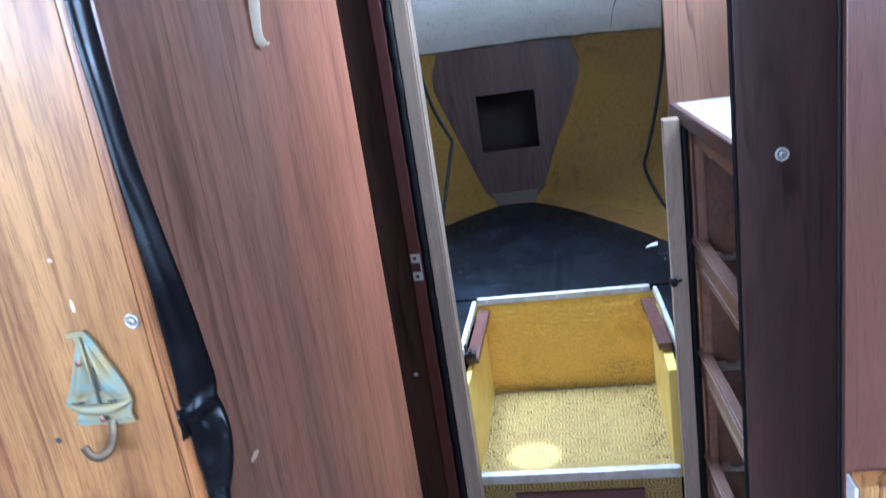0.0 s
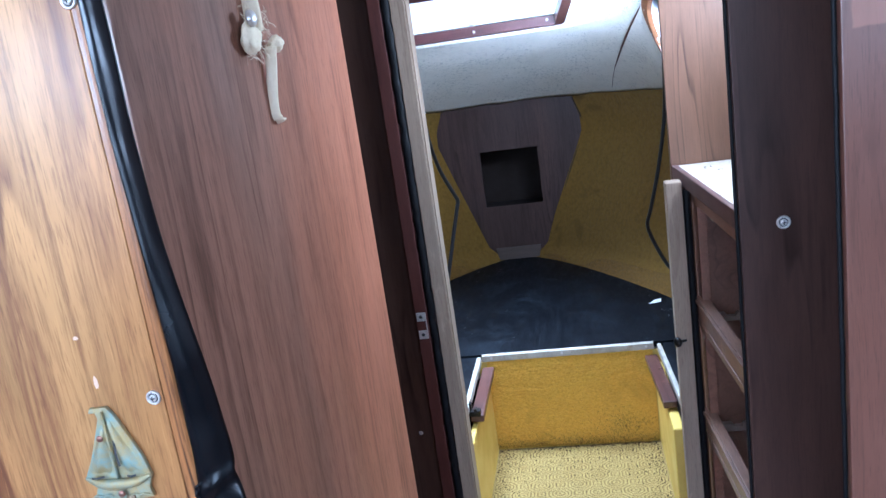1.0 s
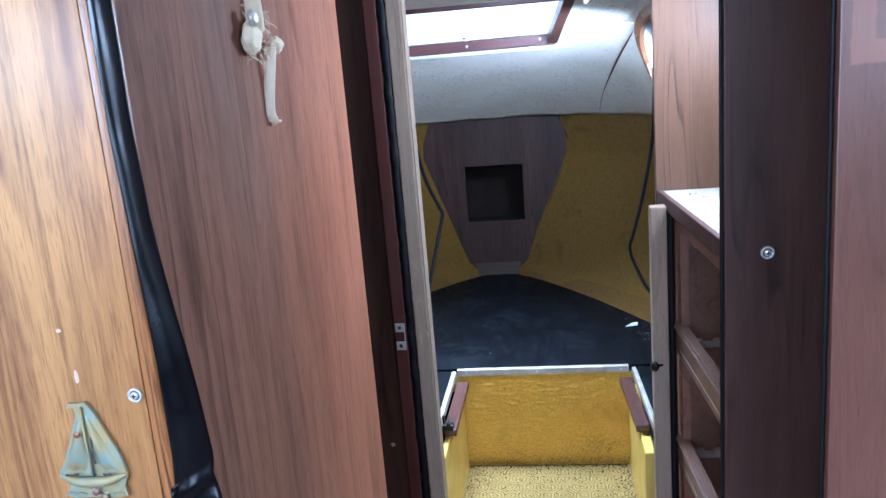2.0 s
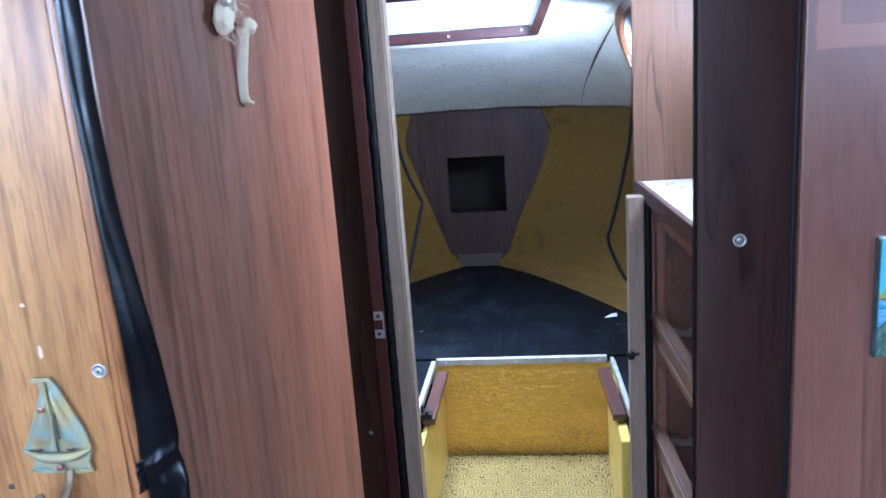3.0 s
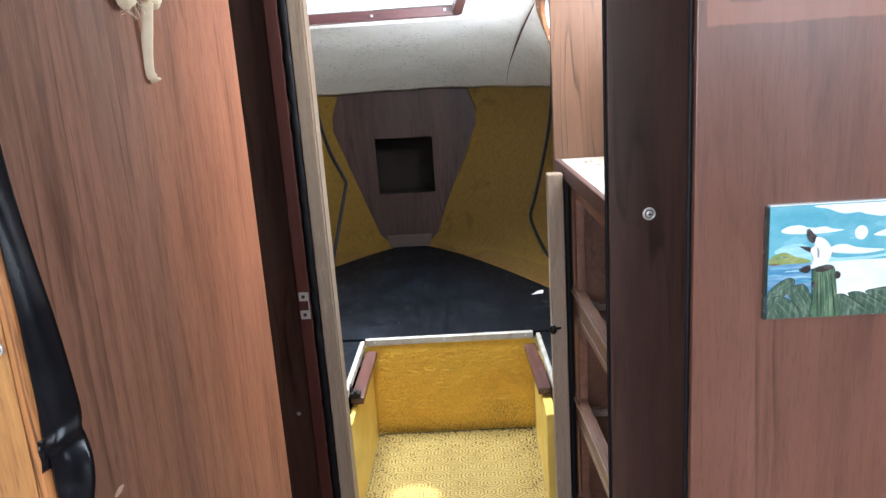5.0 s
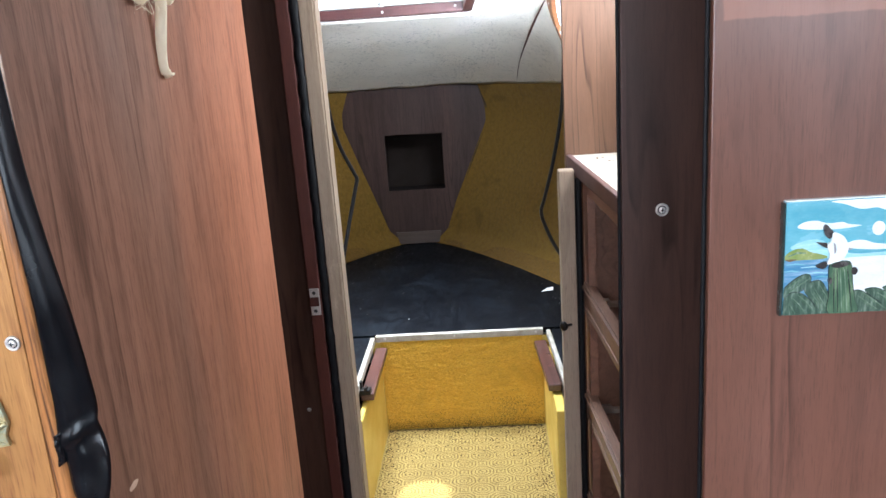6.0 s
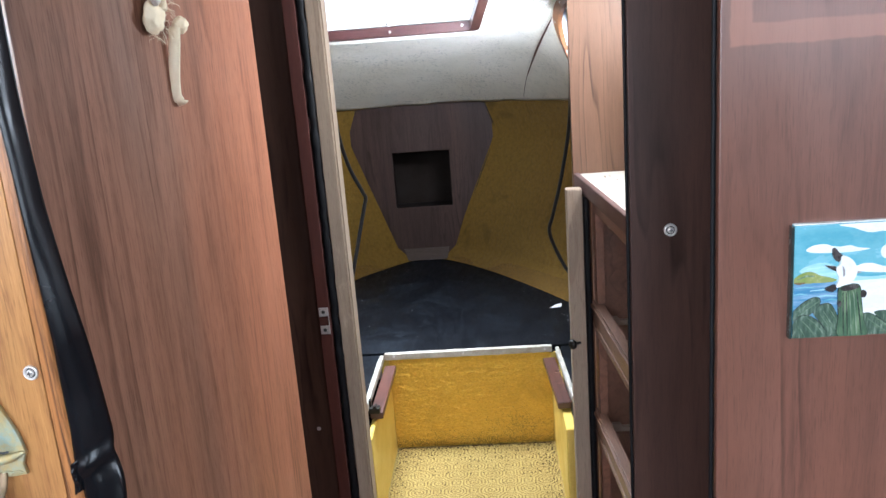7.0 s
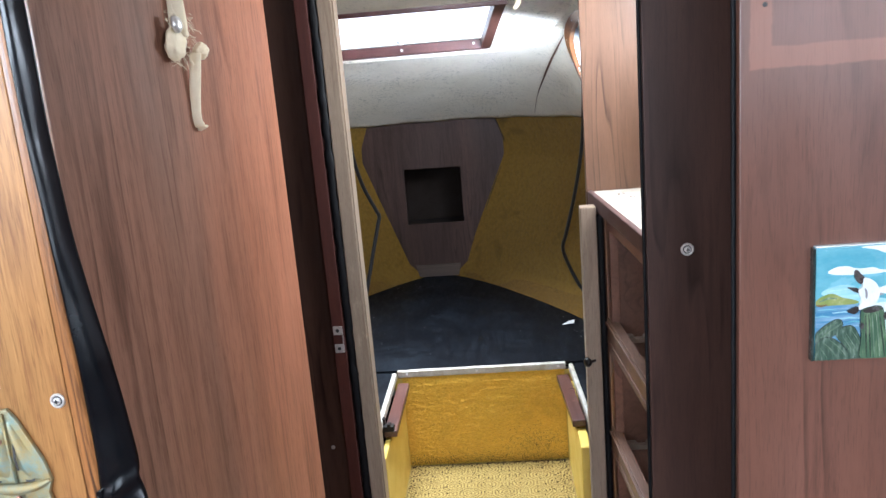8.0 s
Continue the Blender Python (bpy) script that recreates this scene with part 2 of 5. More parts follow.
def carpet(name, base, dark, pile=(1, 1, 3), stain=0.5, fine=150):
    m, nt, b = shader(name, 0.95)
    b.inputs["Specular IOR Level"].default_value = 0.1
    b.inputs["Sheen Weight"].default_value = 0.06
    b.inputs["Sheen Roughness"].default_value = 0.6
    tuft = noise_at(nt, coords(nt, pile), fine, 4, 0.75)
    tone = noise_at(nt, coords(nt), 16, 5, 0.7)
    spots = noise_at(nt, coords(nt), 6.5, 3, 0.6, 0.6)
    c = blend(nt, ramp(nt, tuft, [(0.32, grey(1)), (0.60, grey(0))]), base, dark)
    c = blend(nt, ramp(nt, tone, [(0.4, grey(0)), (0.72, grey(0.45))]), c, scaled(dark, 1.3))
    c = blend(nt, ramp(nt, spots, [(0.58, grey(0)), (0.72, grey(stain))]), c, scaled(dark, 0.75))
    nt.links.new(c, b.inputs["Base Color"])
    relief(nt, b, tuft, 0.9, 0.004)
    return m


CARPET = carpet("gold_pile_carpet", (0.90, 0.57, 0.07), (0.60, 0.345, 0.04), (0.55, 1, 1.3), 0.4, 230)
TUFT = carpet("gold_carpet_fibre", (0.92, 0.60, 0.085), (0.66, 0.39, 0.05), (0.7, 1, 1), 0.4, 200)
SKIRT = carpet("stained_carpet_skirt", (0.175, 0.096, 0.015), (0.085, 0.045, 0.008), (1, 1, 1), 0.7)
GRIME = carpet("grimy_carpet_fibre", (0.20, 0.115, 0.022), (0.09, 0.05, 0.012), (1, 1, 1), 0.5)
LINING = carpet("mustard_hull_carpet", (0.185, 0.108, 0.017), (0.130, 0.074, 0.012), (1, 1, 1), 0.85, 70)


def patterned():
    """Embossed vinyl with rings of octagons in staggered rows."""
    m, nt, b = shader("octagon_vinyl", 0.6)
    b.inputs["Specular IOR Level"].default_value = 0.15
    tc = coords(nt)
    sep = nt.nodes.new("ShaderNodeSeparateXYZ")
    nt.links.new(tc, sep.inputs[0])
    up = nt.nodes.new("ShaderNodeTexCoord")
    geo = nt.nodes.new("ShaderNodeSeparateXYZ")
    nt.links.new(up.outputs["Normal"], geo.inputs[0])
    wide, deep = 0.098, 0.085
    u = maths(nt, "DIVIDE", sep.outputs[0], wide)
    v = maths(nt, "DIVIDE", maths(nt, "ADD", sep.outputs[1], sep.outputs[2]), deep)
    wobble = maths(nt, "MULTIPLY", noise_at(nt, coords(nt), 55, 4), 0.10)
    p = maths(nt, "ADD", maths(nt, "ADD", maths(nt, "ADD", u, v), 40.5), wobble)
    q = maths(nt, "ADD", maths(nt, "ADD", maths(nt, "SUBTRACT", u, v), 40.5), wobble)
    fu = maths(nt, "ABSOLUTE", maths(nt, "SUBTRACT", maths(nt, "FRACT", p), 0.5))
    fv = maths(nt, "ABSOLUTE", maths(nt, "SUBTRACT", maths(nt, "FRACT", q), 0.5))
    diag = maths(nt, "MULTIPLY", maths(nt, "ADD", fu, fv), 0.707)
    d = maths(nt, "MAXIMUM", maths(nt, "MAXIMUM", fu, fv), diag)
    wave = maths(nt, "SINE", maths(nt, "MULTIPLY", d, 48.0))
    lines = ramp(nt, maths(nt, "MULTIPLY_ADD", wave, 0.5, 0.5), [(0.66, grey(0)), (0.92, grey(1))])
    mott = noise_at(nt, coords(nt), 130, 4, 0.7)
    dirt = noise_at(nt, coords(nt), 14, 5, 0.7)
    c = blend(nt, ramp(nt, mott, [(0.35, grey(0.5)), (0.6, grey(0))]), (0.38, 0.275, 0.085), (0.21, 0.140, 0.036))
    c = blend(nt, maths(nt, "MULTIPLY", lines, ramp(nt, dirt, [(0.3, grey(0.55)), (0.6, grey(0.92))])), c, (0.085, 0.042, 0.006))
    c = blend(nt, ramp(nt, dirt, [(0.5, grey(0)), (0.75, grey(0.55))]), c, (0.23, 0.15, 0.04))
    grit = noise_at(nt, coords(nt), 260, 3, 0.6)
    c = blend(nt, maths(nt, "MULTIPLY", ramp(nt, grit, [(0.60, grey(0)), (0.66, grey(0.9))]), ramp(nt, dirt, [(0.4, grey(0.25)), (0.6, grey(1))])), c, (0.05, 0.035, 0.015))
    nt.links.new(c, b.inputs["Base Color"])
    relief(nt, b, maths(nt, "SUBTRACT", mott, lines), 0.35, 0.0015)
    return m


VINYL = patterned()


def liner_material():
    m, nt, b = shader("spotted_white_headliner", 0.62)
    spots = noise_at(nt, coords(nt), 95, 2, 0.5)
    specks = noise_at(nt, coords(nt), 230, 2, 0.5)
    zone = noise_at(nt, coords(nt), 7, 3, 0.6)
    tone = noise_at(nt, coords(nt), 5, 4, 0.6)
    bloom = noise_at(nt, coords(nt), 22, 6, 0.8)
    c = blend(nt, ramp(nt, tone, [(0.35, grey(0)), (0.75, grey(0.6))]), (0.80, 0.765, 0.68), (0.66, 0.615, 0.51))
    c = blend(nt, ramp(nt, bloom, [(0.52, grey(0)), (0.75, grey(0.35))]), c, (0.50, 0.47, 0.40))
    mask = maths(nt, "MULTIPLY", ramp(nt, spots, [(0.60, grey(0)), (0.67, grey(1))]), ramp(nt, zone, [(0.38, grey(0.08)), (0.58, grey(0.75))]))
    c = blend(nt, mask, c, (0.30, 0.30, 0.27))
    c = blend(nt, maths(nt, "MULTIPLY", ramp(nt, specks, [(0.60, grey(0)), (0.68, grey(1))]), ramp(nt, zone, [(0.36, grey(0.15)), (0.55, grey(0.8))])), c, (0.25, 0.25, 0.23))
    nt.links.new(c, b.inputs["Base Color"])
    relief(nt, b, maths(nt, "ADD", noise_at(nt, coords(nt), 330, 3, 0.6), maths(nt, "MULTIPLY", tone, 4.0)), 0.25, 0.0015)
    return m


HEADLINER = liner_material()


def berth_material():
    m, nt, b = shader("scuffed_black_board", 0.42)
    b.inputs["Specular IOR Level"].default_value = 0.12
    scuff = noise_at(nt, coords(nt, (3, 1, 1), (0, 0, 0.5)), 16, 6, 0.75)
    dust = noise_at(nt, coords(nt), 55, 5, 0.75)
    c = blend(nt, ramp(nt, scuff, [(0.5, grey(0)), (0.78, grey(0.5))]), (0.0035, 0.004, 0.0055), (0.014, 0.016, 0.020))
    c = blend(nt, ramp(nt, dust, [(0.64, grey(0)), (0.80, grey(0.5))]), c, (0.045, 0.05, 0.056))
    # bluish sheen of the hatch, mixed into the board's colour in patches
    haze = noise_at(nt, coords(nt, (1.3, 1, 1), (0, 0, 0.6)), 5, 7, 0.75, 0.8)
    c = blend(nt, ramp(nt, haze, [(0.50, grey(0)), (0.72, grey(0.55))]), c, (0.022, 0.027, 0.034))
    rubs = noise_at(nt, coords(nt, (1, 2.4, 1), (0, 0, 0.25)), 26, 7, 0.85, 0.5)
    where_rubs = noise_at(nt, coords(nt), 4.5, 3, 0.6)
    c = blend(nt, maths(nt, "MULTIPLY", ramp(nt, rubs, [(0.58, grey(0)), (0.68, grey(0.8))]), ramp(nt, where_rubs, [(0.42, grey(0)), (0.60, grey(1))])), c, (0.060, 0.066, 0.074))
    nt.links.new(c, b.inputs["Base Color"])
    nt.links.new(ramp(nt, scuff, [(0.3, grey(0.38)), (0.75, grey(0.66))]), b.inputs["Roughness"])
    relief(nt, b, dust, 0.15, 0.001)
    return m


BERTH = berth_material()


def pane_material():
    m, nt, b = shader("milky_acrylic", 0.3)
    tr = nt.nodes.new("ShaderNodeBsdfTranslucent")
    tr.inputs[0].default_value = (0.95, 0.97, 1, 1)
    mixer = nt.nodes.new("ShaderNodeMixShader")
    mixer.inputs[0].default_value = 0.85
    b.inputs["Base Color"].default_value = (0.9, 0.92, 0.93, 1)
    nt.links.new(b.outputs[0], mixer.inputs[1])
    nt.links.new(tr.outputs[0], mixer.inputs[2])
    nt.links.new(mixer.outputs[0], nt.nodes["Material Output"].inputs[0])
    return m


ACRYLIC = pane_material()


def paint(name, a, c, stretch=(1, 1, 1), scale=40):
    return plain(name, a, 0.22, 0, 0.6, dirt=c, amount=0.9, scale=scale, stretch=stretch, bump=0.1)


P_SKY = paint("painted_sky", (0.11, 0.36, 0.45), (0.24, 0.52, 0.60), (1, 1, 2), 14)
P_SEA = paint("painted_sea", (0.07, 0.23, 0.40), (0.30, 0.45, 0.60), (1, 1, 9), 20)
P_CLOUD = paint("painted_cloud", (0.82, 0.86, 0.84), (0.62, 0.76, 0.78), scale=40)
P_HILL = paint("painted_hill", (0.19, 0.27, 0.07), (0.42, 0.42, 0.18))
P_PLANK = paint("painted_planks", (0.045, 0.085, 0.062), (0.17, 0.24, 0.18), (9, 1, 2), 30)
P_POST = paint("painted_post", (0.06, 0.12, 0.075), (0.17, 0.26, 0.14), (6, 1, 1), 40)
P_DARK = paint("painted_dark", (0.03, 0.028, 0.028), (0.08, 0.07, 0.07))
P_SAND = paint("painted_shallows", (0.80, 0.86, 0.85), (0.60, 0.78, 0.82), (1, 1, 4), 16)

# ---- building helpers ----
BASE = {}


def thing(name, at, label, category, group="", kind=""):
    """An empty at a thing's base."""
    ob = new(name)
    ob.location = at
    ob.empty_display_size = 0.05
    BASE[ob.name] = Vector(at)
    return tagged(ob, label, category, group, kind)


def mesh_of(name, bm, material, at, smooth=False):
    bmesh.ops.translate(bm, verts=bm.verts, vec=-Vector(at))
    bmesh.ops.recalc_face_normals(bm, faces=bm.faces)
    for f in bm.faces:
        f.smooth = smooth
    data = bpy.data.meshes.new(name)
    bm.to_mesh(data)
    bm.free()
    data.materials.append(material)
    return data


def part(name, bm, material, parent, label="", smooth=False):
    """One mesh under a thing or a part; bm is in world places."""
    at = BASE[parent.name]
    ob = new(name, mesh_of(name, bm, material, at, smooth))
    ob.parent = parent
    BASE[ob.name] = at
    return tagged(ob, label)


def single(name, bm, material, label, category, at=None, group="", kind="", smooth=False):
    """A thing that is one mesh."""
    if at is None:
        xs = [v.co for v in bm.verts]
        at = (sum(v.x for v in xs) / len(xs), sum(v.y for v in xs) / len(xs), min(v.z for v in xs))
    ob = new(name, mesh_of(name, bm, material, at, smooth))
    ob.location = at
    BASE[ob.name] = Vector(at)
    return tagged(ob, label, category, group, kind)


def bevelled(bm, width, segments=2):
    if width:
        bmesh.ops.bevel(bm, geom=bm.edges[:], offset=width, segments=segments, affect="EDGES", profile=0.6)
    return bm


def box(x0, x1, y0, y1, z0, z1, bevel=0.0, segments=2):
    bm = bmesh.new()
    bmesh.ops.create_cube(bm, size=1)
    for v in bm.verts:
        v.co = Vector(((x0 + x1) / 2 + v.co.x * (x1 - x0), (y0 + y1) / 2 + v.co.y * (y1 - y0), (z0 + z1) / 2 + v.co.z * (z1 - z0)))
    return bevelled(bm, bevel, segments)


def prism(points, push, bevel=0.0, segments=2):
    """A flat outline pushed out along a vector."""
    bm = bmesh.new()
    vs = [bm.verts.new(p) for p in points]
    face = bm.faces.new(vs)
    out = bmesh.ops.extrude_face_region(bm, geom=[face])
    bmesh.ops.translate(bm, verts=[g for g in out["geom"] if isinstance(g, bmesh.types.BMVert)], vec=Vector(push))
    return bevelled(bm, bevel, segments)


def wall_xz(points, y0, y1, bevel=0.0, segments=2):
    return prism([(x, y0, z) for x, z in points], (0, y1 - y0, 0), bevel, segments)


def plank(a, b, width, height, bevel=0.0):
    """A straight board from a to b: width level and across, height upright."""
    a, b = Vector(a), Vector(b)
    along = (b - a).normalized()
    side = along.cross(Vector((0, 0, 1))).normalized() * width / 2
    up = side.cross(along).normalized() * height / 2
    return prism([a + side + up, a - side + up, a - side - up, a + side - up], b - a, bevel)


def lathe(profile, at, axis, steps=24):
    """Turned shape: (radius, height) pairs round an axis."""
    bm = bmesh.new()
    rows = []
    for r, h in profile:
        rows.append([bm.verts.new((r * math.cos(k * math.tau / steps), r * math.sin(k * math.tau / steps), h)) for k in range(steps)])
    for lo, hi in zip(rows, rows[1:]):
        for k in range(steps):
            bm.faces.new((lo[k], lo[(k + 1) % steps], hi[(k + 1) % steps], hi[k]))
    bm.faces.new(rows[0]), bm.faces.new(rows[-1])
    turn = Vector((0, 0, 1)).rotation_difference(Vector(axis)).to_matrix().to_4x4()
    bmesh.ops.transform(bm, matrix=Matrix.Translation(at) @ turn, verts=bm.verts)
    return bm


def smooth_line(points, steps=10):
    """A smooth curve through points."""
    pts = [Vector(p) for p in points]
    pts = [2 * pts[0] - pts[1], *pts, 2 * pts[-1] - pts[-2]]
    out = []
    for a, b, c, d in zip(pts, pts[1:], pts[2:], pts[3:]):
        for k in range(steps):
            t = k / steps
            out.append(0.5 * (2 * b + (c - a) * t + (2 * a - 5 * b + 4 * c - d) * t * t + (3 * b - a - 3 * c + d) * t ** 3))
    return [*out, pts[-2]]


def tube(points, radius, sides=8, flat=1.0):
    """A round (or flattened) tube along a line."""
    bm = bmesh.new()
    rows = []
    for k, p in enumerate(points):
        way = (points[min(k + 1, len(points) - 1)] - points[max(k - 1, 0)]).normalized()
        ref = Vector((0, 1, 0)) if abs(way.y) < 0.8 else Vector((0, 0, 1))
        u = way.cross(ref).normalized()
        v = way.cross(u).normalized()
        r = radius(k / (len(points) - 1)) if callable(radius) else radius
        rows.append([bm.verts.new(p + u * r * math.cos(s * math.tau / sides) + v * r * flat * math.sin(s * math.tau / sides)) for s in range(sides)])
    for lo, hi in zip(rows, rows[1:]):
        for s in range(sides):
            bm.faces.new((lo[s], lo[(s + 1) % sides], hi[(s + 1) % sides], hi[s]))
    bm.faces.new(rows[0]), bm.faces.new(rows[-1])
    return bm


def sheet(fn, nu, nv, thick=0.0):
    """A surface fn(u, v), u and v from 0 to 1, made solid by a vector."""
    bm = bmesh.new()
    g = [[bm.verts.new(fn(i / nu, j / nv)) for j in range(nv + 1)] for i in range(nu + 1)]
    for i in range(nu):
        for j in range(nv):
            bm.faces.new((g[i][j], g[i + 1][j], g[i + 1][j + 1], g[i][j + 1]))
    if thick:
        bmesh.ops.recalc_face_normals(bm, faces=bm.faces)
        bmesh.ops.solidify(bm, geom=bm.faces[:], thickness=thick)
    return bm


def hash_noise(*p):
    return noise.noise(Vector(p))


XC = -0.19            # the boat's centreline

# ---- large structure ----
FLOOR_Z = 0.0
single("floor", box(-1.3, 1.3, -1.9, 1.76, -0.05, FLOOR_Z), SHELF, "dark brown wooden cabin sole", "floor", kind="structure")

# saloon round and behind the camera, unseen; side openings added for light
port_side = thing("wall_port", (-1.33, 0, 0), "unseen brown veneer cabin side with an added long light opening", "wall", kind="structure")
for y0, y1, z0, z1 in ((-1.9, 1.712, 0, 1.38), (-1.9, 1.712, 1.66, 1.9), (-1.9, -1.32, 1.38, 1.66), (-0.58, 1.712, 1.38, 1.66)):
    part("panel", box(-1.36, -1.3, y0, y1, z0, z1), FADED, port_side)
star_side = thing("wall_starboard", (1.33, 0, 0), "unseen brown veneer cabin side with an added long light opening", "wall", kind="structure")
for y0, y1, z0, z1 in ((-1.9, 0.765, 0, 1.41), (-1.9, 0.765, 1.69, 1.9), (-1.9, -1.32, 1.41, 1.69), (-0.58, 0.765, 1.41, 1.69)):
    part("panel", box(1.3, 1.36, y0, y1, z0, z1), FADED, star_side)
aft = thing("wall_aft", (0, -1.87, 0), "brown wooden wall round an open companionway", "wall", kind="structure")
for x0, x1, z0, z1 in ((-1.3, -0.5, 0, 1.9), (0.3, 1.3, 0, 1.9), (-0.5, 0.3, 0, 0.9)):
    part("panel", box(x0, x1, -1.9, -1.84, z0, z1), FADED, aft)
# overhead of the saloon and the passage, with the round hole added for the sun
top = thing("ceiling", (0, 0, 1.7), "white painted overhead with an added round hole for the sun", "ceiling", kind="structure")


def holed(x0, x1, y0, y1, cx, cy, r, z0, z1, n=32):
    bm = bmesh.new()
    ring = []
    for z in (z0, z1):
        inner, outer = [], []
        for k in range(n):
            a = k * math.tau / n
            c, s = math.cos(a), math.sin(a)
            inner.append(bm.verts.new((cx + r * c, cy + r * s, z)))
            m = max(abs(c), abs(s))
            ox, oy = c / m, s / m
            outer.append(bm.verts.new((cx + ox * ((x1 - cx) if ox > 0 else (cx - x0)), cy + oy * ((y1 - cy) if oy > 0 else (cy - y0)), z)))
        ring.append((inner, outer))
        for k in range(n):
            bm.faces.new((inner[k], inner[(k + 1) % n], outer[(k + 1) % n], outer[k]))
    for w in (0, 1):
        for k in range(n):
            bm.faces.new((ring[0][w][k], ring[0][w][(k + 1) % n], ring[1][w][(k + 1) % n], ring[1][w][k]))
    return bm


part("overhead", holed(-1.3, 1.3, 0.53, 1.8, SUN_HOLE.x, SUN_HOLE.y, 0.066, 1.70, 1.74), HEADLINER, top)
part("saloon_overhead", box(-1.36, 1.36, -0.80, 0.53, 1.86, 1.90), HEADLINER, top)
part("saloon_overhead", box(-1.36, -0.5, -1.9, -0.80, 1.86, 1.90), HEADLINER, top)
part("saloon_overhead", box(0.3, 1.36, -1.9, -0.80, 1.86, 1.90), HEADLINER, top)
# unseen pane, added to block direct sun at the overhead opening
part("added_hatch", box(-0.52, 0.32, -1.88, -0.78, 1.901, 1.915), ACRYLIC, top, "unseen milky acrylic pane, added to keep the sun out")
part("overhead_step", box(-1.3, 1.3, 0.53, 0.56, 1.74, 1.86), HEADLINER, top)

# teak bulkhead with its loose black edging
teak = thing("wall_1", (-0.6, 0.545, 0), "varnished orange teak bulkhead with loose black edging", "wall", kind="structure")
part("panel", box(-1.3, -0.2372, 0.53, 0.552, 0, 1.86, 0.0008), TEAK, teak)
BEAD = [(-0.2366, 0.552), (-0.2366, 0.5306)] + [(-0.2332 + 0.0092 * math.sin(a), 0.5396 - 0.0092 * math.cos(a)) for a in (k * math.pi / 16 for k in range(9))] + [(-0.2240, 0.552)]
part("corner_bead", prism([(x, y, 0) for x, y in BEAD], (0, 0, 1.7)), TEAK_EDGE, teak, "rounded streaky teak edge bead")


def edging(u, v):
    z = 1.0 + 0.70 * u
    low = max(0.0, min(1.0, (1.335 - z) / 0.22))
    high = max(0.0, min(1.0, (z - 1.22) / 0.16))
    w = 0.0104 + 0.0012 * high + 0.0165 * low * low * (3 - 2 * low) + 0.0008 * hash_noise(z * 15, 0.3, 0)
    q = max(0.0, (1.122 - z) / 0.065)                       # the loose flap below the crease
    left = -0.2236 - 0.0066 * high - 0.0015 * max(0.0, 1 - abs(z - 1.126) / 0.02) + 0.0050 * min(q, 1.3)
    right = left + w - 0.0050 * min(q, 1.3) + 0.0062 * math.sin(math.pi * min(q, 1.0)) - 0.0045 * min(q, 1.4)
    right = max(left + 0.003, right - 0.02 * max(0.0, q - 1.2))
    curl = math.sin(v * math.pi) * (0.0016 + 0.002 * low)
    ridge = 0.0030 * math.exp(-((z - 1.116 - 0.014 * v) / 0.0040) ** 2)
    fold = 0.012 * min(q, 1.2) * (0.35 + 0.65 * v) + 0.0022 * min(1.0, 3 * q) * hash_noise(z * 40, v * 2.5, 1)
    return Vector((left + (right - left) * v, 0.5296 + 0.009 * v - curl - ridge - fold + 0.0005 * hash_noise(z * 22, v * 1.5, 8), z))


part("edging", sheet(edging, 160, 10, 0.0012), RUBBER, teak, "loose shiny black vinyl edging", smooth=True)
part("edge_lining", box(-0.2366, -0.2310, 0.5525, 0.56, 0, 1.7), RUBBER, teak)

def tab(u, v):
    z = 1.098 + 0.024 * u
    return Vector((-0.2285 + 0.0060 * v, 0.5285 - 0.0025 * math.sin(v * math.pi) + 0.0022 * hash_noise(u * 5, v * 4, 2), z + 0.004 * v))


part("edging_tab", sheet(tab, 16, 8, 0.0008), RUBBER, teak, "crumpled scrap of black edging", smooth=True)

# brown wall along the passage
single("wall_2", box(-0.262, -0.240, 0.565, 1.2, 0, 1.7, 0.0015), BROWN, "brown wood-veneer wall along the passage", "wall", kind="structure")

# port half of the forward bulkhead with its trims
fwd = thing("wall_3", (-0.6, 1.74, 0), "dark mahogany bulkhead with doorway trims", "wall", kind="structure")
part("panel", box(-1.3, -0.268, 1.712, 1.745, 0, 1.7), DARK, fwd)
part("stop_strip", box(-0.312, -0.285, 1.696, 1.712, 0, 1.7, 0.002), RED, fwd, "red mahogany door stop")


def gasket_line(x, z0, z1, y, wave=0.0015, seed=0.0, low=1.25):
    pts = []
    n = 110
    for k in range(n + 1):
        z = z0 + (z1 - z0) * k / n
        w = wave * (1 if z < low else 0.15)
        pts.append(Vector((x + w * hash_noise(z * 40, seed, 0), y + w * hash_noise(z * 33, seed, 4), z)))
    return pts


part("gasket", tube(gasket_line(-0.2755, 0, 1.7, 1.705, 0.0045, 0.0, 2.0), lambda t: 0.0096 + 0.0055 * max(-0.3, hash_noise(t * 52, 3.0, 0)), 10, 0.85), GASKET, fwd, "lumpy black rubber weatherstrip", smooth=True)
part("trim", box(-0.2655, -0.236, 1.700, 1.75, 0, 1.7, 0.002), BEIGE, fwd, "bleached beige wooden doorway trim")
part("lining_edge", box(-0.2355, -0.2325, 1.706, 1.75, 0, 1.7, 0.001), BEIGE, fwd)

